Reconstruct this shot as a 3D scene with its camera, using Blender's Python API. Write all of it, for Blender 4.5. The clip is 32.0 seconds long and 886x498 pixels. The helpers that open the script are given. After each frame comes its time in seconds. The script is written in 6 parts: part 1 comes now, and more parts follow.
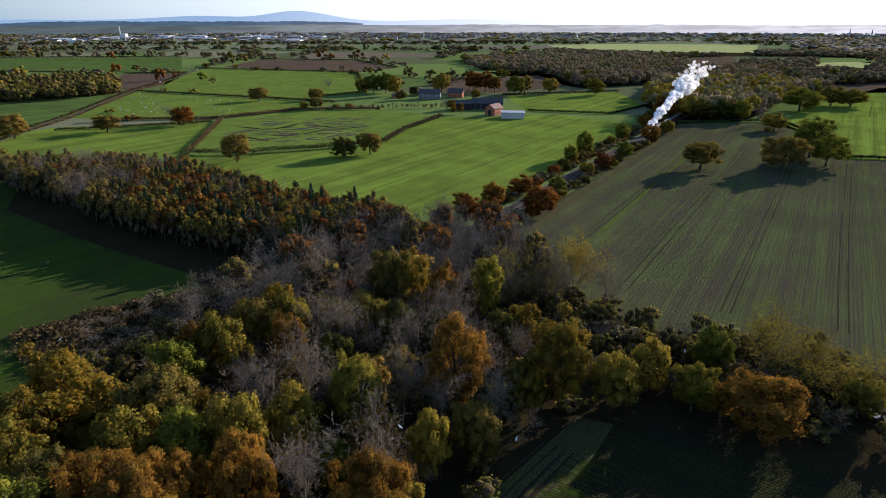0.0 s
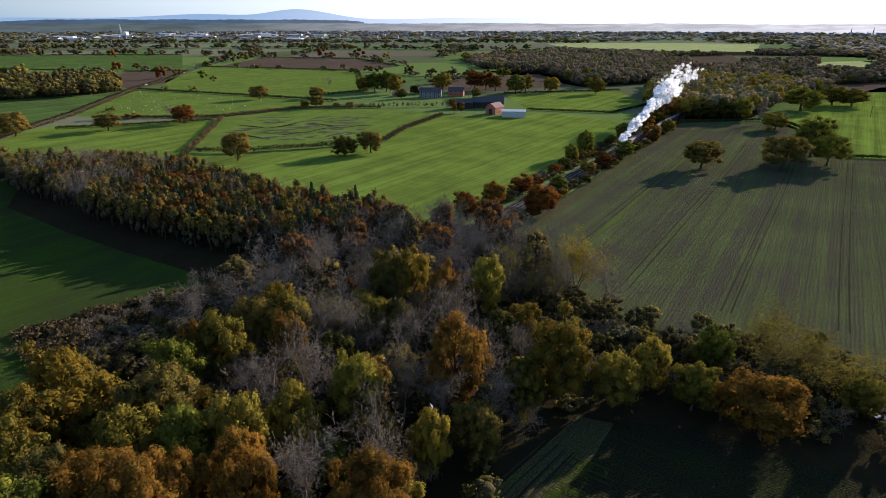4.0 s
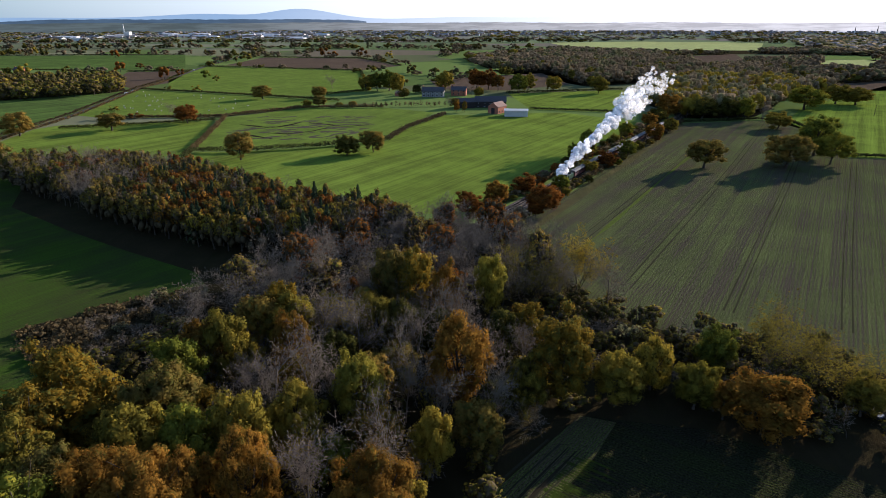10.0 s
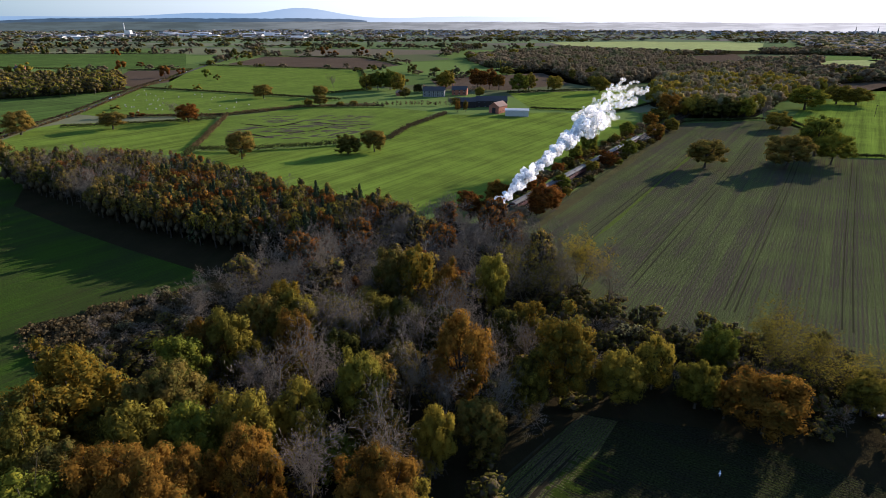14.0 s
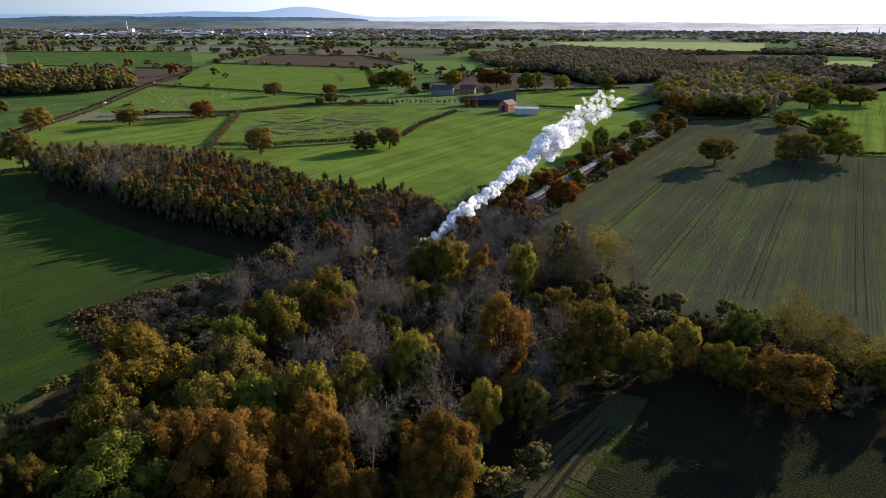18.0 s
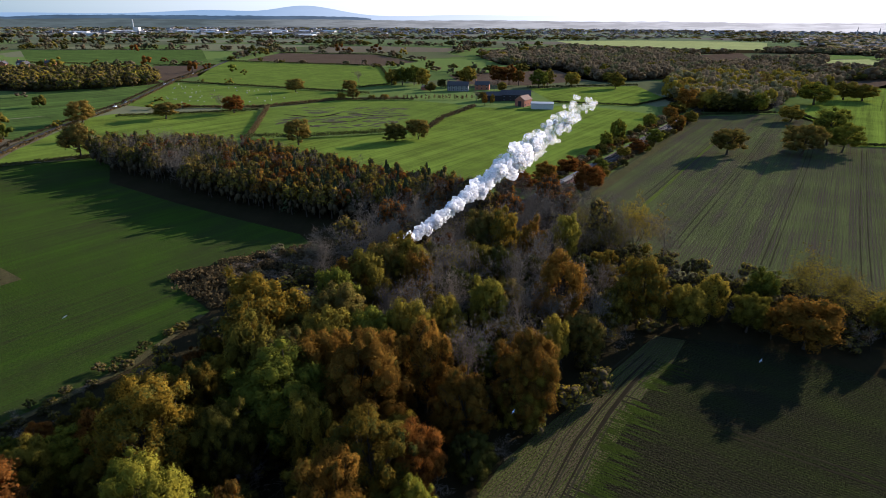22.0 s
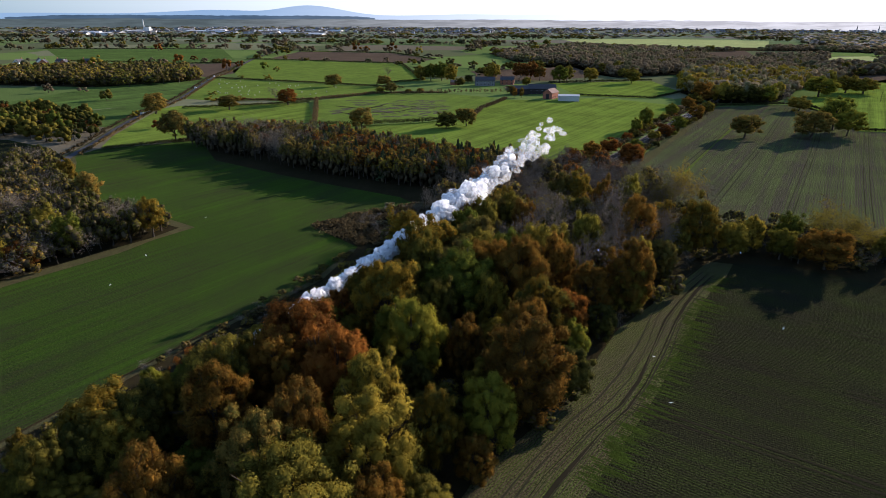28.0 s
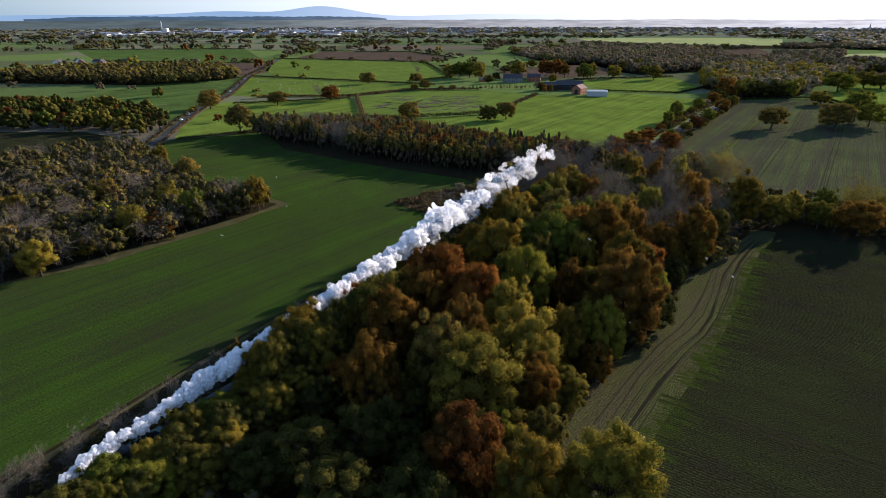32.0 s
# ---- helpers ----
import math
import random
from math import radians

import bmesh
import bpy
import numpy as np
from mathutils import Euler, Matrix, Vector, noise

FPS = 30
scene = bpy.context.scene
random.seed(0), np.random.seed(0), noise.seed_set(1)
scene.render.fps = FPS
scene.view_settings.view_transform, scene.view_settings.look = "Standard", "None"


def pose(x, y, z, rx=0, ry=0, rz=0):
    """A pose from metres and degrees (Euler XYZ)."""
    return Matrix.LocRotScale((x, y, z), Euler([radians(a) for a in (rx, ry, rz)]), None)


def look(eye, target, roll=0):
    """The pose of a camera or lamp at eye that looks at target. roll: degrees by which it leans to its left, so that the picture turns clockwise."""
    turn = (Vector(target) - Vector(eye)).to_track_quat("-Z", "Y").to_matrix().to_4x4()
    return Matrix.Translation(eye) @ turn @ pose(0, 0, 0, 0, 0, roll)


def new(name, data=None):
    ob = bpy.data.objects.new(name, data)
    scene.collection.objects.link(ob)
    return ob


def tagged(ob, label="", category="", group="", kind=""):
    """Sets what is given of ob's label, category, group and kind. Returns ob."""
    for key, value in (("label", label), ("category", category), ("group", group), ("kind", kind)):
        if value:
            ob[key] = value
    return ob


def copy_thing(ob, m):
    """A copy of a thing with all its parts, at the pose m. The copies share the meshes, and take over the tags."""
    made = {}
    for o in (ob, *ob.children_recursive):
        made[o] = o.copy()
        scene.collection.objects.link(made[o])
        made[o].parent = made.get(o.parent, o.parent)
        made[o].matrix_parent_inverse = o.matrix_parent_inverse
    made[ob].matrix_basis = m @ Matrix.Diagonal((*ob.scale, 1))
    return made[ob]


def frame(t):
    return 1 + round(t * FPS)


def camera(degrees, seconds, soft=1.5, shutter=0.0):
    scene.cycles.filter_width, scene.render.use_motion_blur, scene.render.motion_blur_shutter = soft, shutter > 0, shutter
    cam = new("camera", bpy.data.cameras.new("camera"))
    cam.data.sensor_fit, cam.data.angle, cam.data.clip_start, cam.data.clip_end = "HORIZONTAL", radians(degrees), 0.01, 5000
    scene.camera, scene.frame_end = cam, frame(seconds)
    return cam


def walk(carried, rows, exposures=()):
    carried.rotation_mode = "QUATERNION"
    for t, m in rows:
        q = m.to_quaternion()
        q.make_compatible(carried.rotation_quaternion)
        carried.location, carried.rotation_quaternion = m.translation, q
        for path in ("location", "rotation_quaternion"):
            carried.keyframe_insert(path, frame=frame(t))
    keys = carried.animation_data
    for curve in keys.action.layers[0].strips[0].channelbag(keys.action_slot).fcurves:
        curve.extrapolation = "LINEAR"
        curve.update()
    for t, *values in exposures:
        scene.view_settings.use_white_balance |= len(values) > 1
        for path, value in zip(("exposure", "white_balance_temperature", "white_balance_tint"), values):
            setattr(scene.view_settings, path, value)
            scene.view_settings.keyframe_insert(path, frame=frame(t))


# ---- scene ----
cam = camera(73.7, 32.0, soft=0.8)
PATH = [
    (0, (0.0, 0.0, 66.0), (0.0, 93.36, 30.18), -0.03),
    (3, (-0.1, -0.01, 66.06), (-0.12, 93.3, 30.1), 0.08),
    (6, (0.0, 0.07, 66.01), (-0.26, 93.33, 29.91), -0.02),
    (8, (0.04, -0.01, 66.02), (-0.37, 93.24, 29.92), -0.04),
    (10, (-0.0, -0.1, 66.09), (-0.52, 93.14, 29.97), -0.06),
    (12, (0.03, -0.04, 66.08), (-0.57, 93.18, 29.89), -0.01),
    (13, (0.02, -0.07, 66.12), (-0.58, 93.14, 29.92), -0.00),
    (14, (-0.45, -0.52, 66.19), (-0.97, 92.69, 29.99), 0.06),
    (14.5, (-1.01, -0.91, 66.21), (-1.45, 92.3, 30.0), 0.11),
    (16.5, (-4.46, -3.64, 66.17), (-4.83, 89.57, 29.93), 0.23),
    (17.5, (-6.74, -5.72, 66.0), (-7.16, 87.46, 29.72), 0.27),
    (18.5, (-9.7, -8.79, 66.05), (-10.15, 84.38, 29.75), 0.26),
    (19.5, (-13.09, -13.09, 65.95), (-13.54, 80.06, 29.57), 0.27),
    (20.5, (-16.65, -18.42, 65.61), (-17.13, 74.75, 29.27), 0.33),
    (21.5, (-20.57, -24.46, 65.63), (-21.03, 68.68, 29.23), 0.34),
    (22.5, (-24.91, -30.98, 65.4), (-25.38, 62.15, 28.98), 0.37),
    (23.5, (-29.19, -37.83, 65.45), (-29.7, 55.28, 28.98), 0.38),
    (24.5, (-33.91, -44.74, 65.23), (-34.41, 48.37, 28.75), 0.37),
    (25.5, (-38.91, -51.89, 65.15), (-39.38, 41.22, 28.69), 0.38),
    (27.5, (-49.34, -66.48, 65.34), (-49.74, 26.62, 28.84), 0.27),
    (28.5, (-55.28, -73.52, 65.42), (-55.62, 19.58, 28.92), 0.17),
    (29.5, (-61.46, -80.3, 65.46), (-61.81, 12.8, 28.97), 0.05),
    (30.5, (-67.23, -86.84, 65.15), (-67.6, 6.29, 28.74), 0.09),
    (31, (-69.93, -89.98, 65.01), (-70.56, 3.16, 28.62), 0.09),
    (31.5, (-72.43, -93.1, 64.98), (-73.27, 0.04, 28.57), 0.07),
    (32, (-74.77, -96.3, 65.04), (-76.49, -3.21, 28.54), -0.09),
]
walk(cam, [(t, look(eye, target, roll)) for t, eye, target, roll in PATH], [(0, 0.96, 6150, 20), (32, 0.96, 6150, 20)])

# ---- light: low autumn sun ahead and to the east, clear sky ----
SUN_EL, SUN_AZ = 16.0, 48.0   # azimuth clockwise from +y
world = bpy.data.worlds.new("sky")
scene.world = world
world.use_nodes = True
wn = world.node_tree
sky = wn.nodes.new("ShaderNodeTexSky")
sky.sky_type, sky.sun_disc = "NISHITA", False
sky.sun_elevation, sky.sun_rotation = radians(SUN_EL), radians(SUN_AZ)
sky.air_density, sky.dust_density, sky.ozone_density = 1.0, 0.15, 3.0
wn.nodes["Background"].inputs[1].default_value = 0.145
# pale haze low over the horizon
_tc = wn.nodes.new("ShaderNodeTexCoord")
_xyz = wn.nodes.new("ShaderNodeSeparateXYZ")
_low = wn.nodes.new("ShaderNodeMapRange")
_mix = wn.nodes.new("ShaderNodeMix")
_mix.data_type = "RGBA"
wn.links.new(_tc.outputs["Generated"], _xyz.inputs[0])
wn.links.new(_xyz.outputs[2], _low.inputs[0])
for _i, _v in ((1, 0.0), (2, 0.26), (3, 0.95), (4, 0.0)):
    _low.inputs[_i].default_value = _v
wn.links.new(_low.outputs[0], _mix.inputs[0])
wn.links.new(sky.outputs[0], _mix.inputs[6])
# the haze is bluer away from the sun and whiter towards it
_side = wn.nodes.new("ShaderNodeVectorMath")
_side.operation = "DOT_PRODUCT"
_side.inputs[1].default_value = (math.sin(radians(SUN_AZ)), math.cos(radians(SUN_AZ)), 0)
wn.links.new(_tc.outputs["Generated"], _side.inputs[0])
_glow = wn.nodes.new("ShaderNodeMapRange")
for _i, _v in ((1, 0.05), (2, 0.9), (3, 0.0), (4, 1.0)):
    _glow.inputs[_i].default_value = _v
wn.links.new(_side.outputs["Value"], _glow.inputs[0])
_hue = wn.nodes.new("ShaderNodeMix")
_hue.data_type = "RGBA"
_hue.inputs[6].default_value, _hue.inputs[7].default_value = (0.95, 1.55, 1.92, 1), (4.8, 5.2, 5.5, 1)
wn.links.new(_glow.outputs[0], _hue.inputs[0])
wn.links.new(_hue.outputs[2], _mix.inputs[7])
wn.links.new(_mix.outputs[2], wn.nodes["Background"].inputs[0])
sun_data = bpy.data.lights.new("sun", "SUN")
sun_data.energy, sun_data.angle, sun_data.color = 5.3, radians(0.53), (1.0, 0.92, 0.8)
sun = new("sun", sun_data)
_e, _a = radians(SUN_EL), radians(SUN_AZ)
SUN_DIR = Vector((math.sin(_a) * math.cos(_e), math.cos(_a) * math.cos(_e), math.sin(_e)))
sun.matrix_world = look(SUN_DIR * 300, (0, 0, 0))

# ---- materials ----
class Nodes:
    """A material's node tree with short calls."""

    def __init__(self, name, rough=0.8, spec=0.3):
        self.mat = bpy.data.materials.new(name)
        self.mat.use_nodes = True
        self.t = self.mat.node_tree
        self.bsdf = self.t.nodes["Principled BSDF"]
        self.out = self.t.nodes["Material Output"]
        self.bsdf.inputs["Roughness"].default_value = rough
        self.bsdf.inputs["Specular IOR Level"].default_value = spec

    def node(self, kind, **inputs):
        n = self.t.nodes.new("ShaderNode" + kind)
        for k, v in inputs.items():
            self.plug(n.inputs[k.replace("_", " ")], v)
        return n

    def plug(self, socket, v):
        if hasattr(v, "is_linked"):
            self.t.links.new(v, socket)
        else:
            socket.default_value = v

    def coords(self, scale=(1, 1, 1), turn=0.0, which="Object"):
        c = self.t.nodes.new("ShaderNodeTexCoord")
        m = self.t.nodes.new("ShaderNodeMapping")
        m.inputs["Scale"].default_value = scale
        m.inputs["Rotation"].default_value = (0, 0, turn)
        self.t.links.new(c.outputs[which], m.inputs["Vector"])
        return m.outputs[0]

    def drawn_out(self, vec, scale):
        """Coordinates stretched after they were turned."""
        m = self.t.nodes.new("ShaderNodeMapping")
        m.inputs["Scale"].default_value = scale
        self.t.links.new(vec, m.inputs["Vector"])
        return m.outputs[0]

    def noise(self, vec, scale, detail=4, rough=0.6):
        return self.node("TexNoise", Vector=vec, Scale=scale, Detail=detail, Roughness=rough).outputs["Fac"]

    def ramp(self, fac, stops):
        r = self.t.nodes.new("ShaderNodeValToRGB")
        while len(r.color_ramp.elements) < len(stops):
            r.color_ramp.elements.new(0.5)
        for e, (p, c) in zip(r.color_ramp.elements, stops):
            e.position, e.color = p, (*c, 1) if len(c) == 3 else c
        self.plug(r.inputs[0], fac)
        return r.outputs[0]

    def mix(self, fac, a, b, mode="MIX"):
        m = self.t.nodes.new("ShaderNodeMix")
        m.data_type, m.blend_type = "RGBA", mode
        for s, v in zip((m.inputs[0], m.inputs[6], m.inputs[7]), (fac, a, b)):
            self.plug(s, (*v, 1) if isinstance(v, tuple) and len(v) == 3 else v)
        return m.outputs[2]

    def math(self, op, a, b=0.0):
        m = self.t.nodes.new("ShaderNodeMath")
        m.operation = op
        self.plug(m.inputs[0], a)
        self.plug(m.inputs[1], b)
        return m.outputs[0]

    def bump(self, height, strength=0.4, distance=0.1):
        b = self.node("Bump", Height=height, Strength=strength, Distance=distance)
        self.t.links.new(b.outputs[0], self.bsdf.inputs["Normal"])

    def colour(self, c):
        self.plug(self.bsdf.inputs["Base Color"], (*c, 1) if isinstance(c, tuple) and len(c) == 3 else c)
        return self.mat


def plain(name, c, rough=0.7, metal=0.0, vary=0.25, scale=3.0):
    """Paint, metal, cloth and the like, with mottling at two scales."""
    n = Nodes(name, rough, 0.3 if rough < 0.6 else 0.08)
    v = n.coords()
    a = n.mix(n.noise(v, scale, 6), tuple(x * (1 - vary) for x in c), tuple(min(1, x * (1 + vary)) for x in c))
    a = n.mix(n.math("MULTIPLY", n.noise(v, scale * 0.15, 3), 0.5), a, tuple(x * 0.6 for x in c))
    n.bsdf.inputs["Metallic"].default_value = metal
    return n.colour(a)


def foliage(name, dark, mid, light, through_light=0.4, unturned=0.0):
    """Leaves: colour by leaf and by tree, part of the light comes through; unturned: share of the crown that is still green."""
    n = Nodes(name, 1.0, 0.0)
    geo = n.t.nodes.new("ShaderNodeNewGeometry")
    info = n.t.nodes.new("ShaderNodeObjectInfo")
    v = n.coords()
    big = n.noise(v, 0.28, 3)
    f = n.math("ADD", n.math("MULTIPLY", geo.outputs["Random Per Island"], 0.22), n.math("MULTIPLY", big, 1.0))
    f = n.math("ADD", f, n.math("MULTIPLY", n.math("SUBTRACT", info.outputs["Random"], 0.5), 0.5))
    c = n.ramp(f, [(0.25, dark), (0.6, mid), (0.95, light)])
    if unturned:
        k = n.math("ADD", n.noise(n.coords((1, 1, 1.4)), 0.42, 3), n.math("MULTIPLY", n.math("SUBTRACT", geo.outputs["Random Per Island"], 0.5), 0.3))
        k = n.ramp(k, [(1 - unturned - 0.12, (0, 0, 0)), (1 - unturned + 0.12, (1, 1, 1))])
        c = n.mix(k, c, n.ramp(f, [(0.25, (0.034, 0.042, 0.012)), (0.95, (0.125, 0.125, 0.026))]))
    n.colour(c)
    tr = n.node("BsdfTranslucent", Color=c)
    mx = n.node("MixShader", Fac=through_light)
    n.t.links.new(n.bsdf.outputs[0], mx.inputs[1])
    n.t.links.new(tr.outputs[0], mx.inputs[2])
    n.t.links.new(mx.outputs[0], n.out.inputs[0])
    return n.mat


LEAF = {
    "gold": foliage("leaves_gold", (0.0740, 0.0501, 0.0088), (0.1829, 0.1090, 0.0124), (0.3137, 0.1854, 0.0194), 0.45, 0.43),
    "orange": foliage("leaves_orange", (0.0724, 0.0417, 0.0101), (0.1783, 0.0876, 0.0143), (0.2890, 0.1416, 0.0217), 0.45, 0.30),
    "rust": foliage("leaves_rust", (0.0620, 0.0279, 0.0086), (0.1466, 0.0559, 0.0120), (0.2482, 0.0904, 0.0163), 0.42, 0.24),
    "yellow": foliage("leaves_yellow", (0.1037, 0.0910, 0.0150), (0.2333, 0.1907, 0.0251), (0.3629, 0.2948, 0.0441), 0.42, 0.30),
    "lime": foliage("leaves_lime", (0.0527, 0.0510, 0.0085), (0.1206, 0.1021, 0.0141), (0.2112, 0.1622, 0.0212), 0.40),
    "green": foliage("leaves_green", (0.0515, 0.0608, 0.0107), (0.1141, 0.1215, 0.0157), (0.2392, 0.1976, 0.0211), 0.32),
    "olive": foliage("leaves_olive", (0.0665, 0.0584, 0.0128), (0.1556, 0.1237, 0.0183), (0.3113, 0.2149, 0.0268), 0.40),
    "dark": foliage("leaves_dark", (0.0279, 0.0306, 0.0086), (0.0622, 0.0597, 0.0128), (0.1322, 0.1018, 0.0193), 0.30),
    "oak": foliage("leaves_oak", (0.0707, 0.0562, 0.0169), (0.1693, 0.1136, 0.0227), (0.3102, 0.1735, 0.0341), 0.34, 0.42),
    # drab, moss, buff and grey: base colours lightened to stand in for distance haze
    "drab": foliage("leaves_brown_hazed", (0.1354, 0.1027, 0.0603), (0.2216, 0.1687, 0.0982), (0.3199, 0.2446, 0.1385), 0.60),
    "moss": foliage("leaves_green_hazed", (0.1008, 0.0981, 0.0479), (0.1660, 0.1578, 0.0755), (0.2488, 0.2213, 0.1069), 0.60),
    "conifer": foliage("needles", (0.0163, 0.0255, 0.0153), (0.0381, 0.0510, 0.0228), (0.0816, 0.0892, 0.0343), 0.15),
    "buff": foliage("leaves_buff_hazed", (0.1693, 0.1271, 0.0773), (0.2490, 0.1907, 0.1139), (0.3386, 0.2640, 0.1584), 0.65),
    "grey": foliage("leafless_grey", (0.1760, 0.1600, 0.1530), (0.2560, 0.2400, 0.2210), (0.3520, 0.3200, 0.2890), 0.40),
}


def bark(name, c):
    n = Nodes(name, 1.0, 0.0)
    v = n.coords((1, 1, 0.25))
    k = n.noise(v, 6, 6, 0.7)
    n.bump(k, 0.5, 0.05)
    return n.colour(n.ramp(k, [(0.3, tuple(x * 0.5 for x in c)), (0.7, c)]))


BARK = bark("bark", (0.075, 0.06, 0.045))
# dark opaque mass: twigs, plus the crown's inner shade put into the colour
INNER = bark("inner_twigs_shade", (0.085, 0.064, 0.034))
TWIG = bark("grey_twigs", (0.195, 0.155, 0.110))


def crop(name, soil, low, high, turn, row=0.0, patch=0.02, strength=0.5, cover=0.5, lines=0.5, nap=0.0, ridge=0.2, clods=0.0):
    """A field: soil and growth in patches, drawn out along the drilling (turn: its bearing), with drill rows row metres apart."""
    n = Nodes(name, 1.0, 0.0)
    v = n.coords((1, 1, 1), turn)
    long = n.drawn_out(v, (1, 0.012, 1))
    big = n.noise(v, patch, 5, 0.6)
    streak = n.noise(long, 0.75, 5, 0.75)
    wide = n.noise(n.drawn_out(v, (1, 0.02, 1)), 0.17, 4, 0.65)
    streak = n.math("ADD", n.math("MULTIPLY", streak, 0.5), n.math("MULTIPLY", wide, 0.5))
    fine = n.noise(v, 1.7, 8, 0.8)
    f = n.math("ADD", n.math("MULTIPLY", big, 0.5), n.math("ADD", n.math("MULTIPLY", streak, 0.55), n.math("MULTIPLY", fine, 0.3)))
    grass = n.ramp(f, [(0.56, low), (0.80, high)])
    cov = n.math("ADD", n.math("MULTIPLY", n.noise(v, patch * 2.7, 8, 0.7), 0.5), n.math("ADD", n.math("MULTIPLY", streak, lines), n.math("MULTIPLY", fine, 0.25)))
    mean = 0.375 + 0.5 * lines
    if row:
        w = n.node("TexWave", Vector=v, Scale=0.314 / row, Distortion=3.0, Detail=3.0)
        w.inputs["Detail Scale"].default_value = 0.3
        cov = n.math("ADD", cov, n.math("MULTIPLY", n.math("SUBTRACT", w.outputs["Fac"], 0.5), ridge))
    c = n.mix(n.ramp(cov, [(mean - 0.13 + (cover - 0.5) * 0.3, (0, 0, 0)), (mean + 0.13 + (cover - 0.5) * 0.3, (1, 1, 1))]), soil, grass)
    if clods:   # crumbs of soil and single plants
        crumb = n.noise(n.drawn_out(v, (1, 0.8, 1)), 3.4, 5, 0.8)
        lo, hi = 1 - clods, 1 + clods * 1.1
        c = n.mix(1.0, c, n.ramp(crumb, [(0.36, (lo, lo, lo)), (0.64, (hi, hi, hi))]), "MULTIPLY")
        cov = n.math("ADD", cov, n.math("MULTIPLY", crumb, clods))
    n.bump(n.math("ADD", fine, cov), strength, 0.25)
    if nap:   # the soft sheen of a close crop of blades
        n.bsdf.inputs["Sheen Weight"].default_value = nap
        n.bsdf.inputs["Sheen Roughness"].default_value = 0.45
        n.bsdf.inputs["Sheen Tint"].default_value = (0.6, 1.0, 0.2, 1)
    return n.colour(c)


RAIL_TURN = math.atan2(0.5408, 0.8412)
M = {
    "meadow": crop("winter_wheat", (0.0540, 0.0640, 0.0145), (0.0960, 0.1420, 0.0195), (0.1510, 0.2060, 0.0300), radians(34), 0.0, 0.015, 0.4, 0.36, 0.75),
    # winter wheat colour darkened for the light's fall-off towards the west
    "grass": crop("dimmed_grass", (0.0323, 0.0427, 0.0152), (0.0541, 0.0912, 0.0199), (0.0855, 0.1330, 0.0294), radians(34), 0.0, 0.015, 0.4, 0.36, 0.75),
    "pasture": crop("pasture", (0.0640, 0.0780, 0.0200), (0.0800, 0.1200, 0.0185), (0.1240, 0.1720, 0.0280), 0.4, 0.0, 0.03, 0.6, 0.3, 0.3),
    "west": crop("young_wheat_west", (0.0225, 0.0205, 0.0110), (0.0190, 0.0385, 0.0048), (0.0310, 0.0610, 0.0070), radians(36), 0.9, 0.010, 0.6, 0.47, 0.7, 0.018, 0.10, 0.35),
    "east": crop("drilled_wheat_east", (0.0500, 0.0400, 0.0291), (0.0420, 0.0478, 0.0192), (0.0699, 0.0810, 0.0277), RAIL_TURN, 0.9, 0.018, 0.8, 0.54, 1.15, 0.0, 0.15, 0.4),
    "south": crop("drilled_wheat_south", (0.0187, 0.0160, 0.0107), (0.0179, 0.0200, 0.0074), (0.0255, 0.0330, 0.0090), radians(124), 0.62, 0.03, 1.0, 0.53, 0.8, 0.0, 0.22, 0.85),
    "headland": crop("drilled_headland", (0.0574, 0.0445, 0.0262), (0.0374, 0.0445, 0.0124), (0.0625, 0.0766, 0.0179), radians(38), 0.55, 0.04, 0.9, 0.50, 0.7, 0.0, 0.25, 0.85),
    "strip": crop("lush_strip", (0.05, 0.06, 0.016), (0.058, 0.078, 0.014), (0.095, 0.125, 0.02), RAIL_TURN, 0.0, 0.2, 0.5, 0.5, 0.3),
    "rowend": crop("lush_row_ends", (0.0239, 0.0272, 0.0075), (0.0251, 0.0379, 0.0063), (0.0376, 0.0592, 0.0081), radians(124), 0.0, 0.3, 0.8, 0.45, 0.3),
    "plough": crop("ploughed_soil", (0.075, 0.052, 0.034), (0.062, 0.044, 0.028), (0.095, 0.068, 0.046), 0.3, 1.2, 0.02, 0.7),
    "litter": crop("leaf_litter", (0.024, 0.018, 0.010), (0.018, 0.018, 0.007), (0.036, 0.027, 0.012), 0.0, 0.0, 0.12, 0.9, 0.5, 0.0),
    # grass with strong sunlight put into its lighter base colour
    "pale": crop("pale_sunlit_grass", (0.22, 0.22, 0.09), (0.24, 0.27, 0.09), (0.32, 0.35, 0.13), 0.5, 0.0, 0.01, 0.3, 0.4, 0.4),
    "rough": crop("rough_grass", (0.05, 0.042, 0.022), (0.05, 0.055, 0.018), (0.10, 0.085, 0.035), 0.0, 0.0, 0.08, 1.0, 0.5, 0.0),
}
TRACKMARK = plain("wheel_mark_soil", (0.024, 0.020, 0.012), 1.0, 0, 0.35, 0.7)
TRACKMARK.node_tree.nodes["Principled BSDF"].inputs["Specular IOR Level"].default_value = 0.0
FAINTMARK = plain("faint_wheel_mark", (0.033, 0.030, 0.017), 1.0, 0, 0.35, 0.7)
FAINTMARK.node_tree.nodes["Principled BSDF"].inputs["Specular IOR Level"].default_value = 0.0
ASPHALT = plain("asphalt", (0.055, 0.053, 0.052), 1.0, 0, 0.2, 1.5)
BALLAST = plain("ballast", (0.052, 0.044, 0.036), 0.95, 0, 0.45, 5)
STEEL = plain("rail_steel", (0.28, 0.22, 0.18), 0.4, 0.8, 0.2, 2)
SLEEPER = plain("sleeper", (0.060, 0.050, 0.042), 0.9, 0, 0.3, 3)


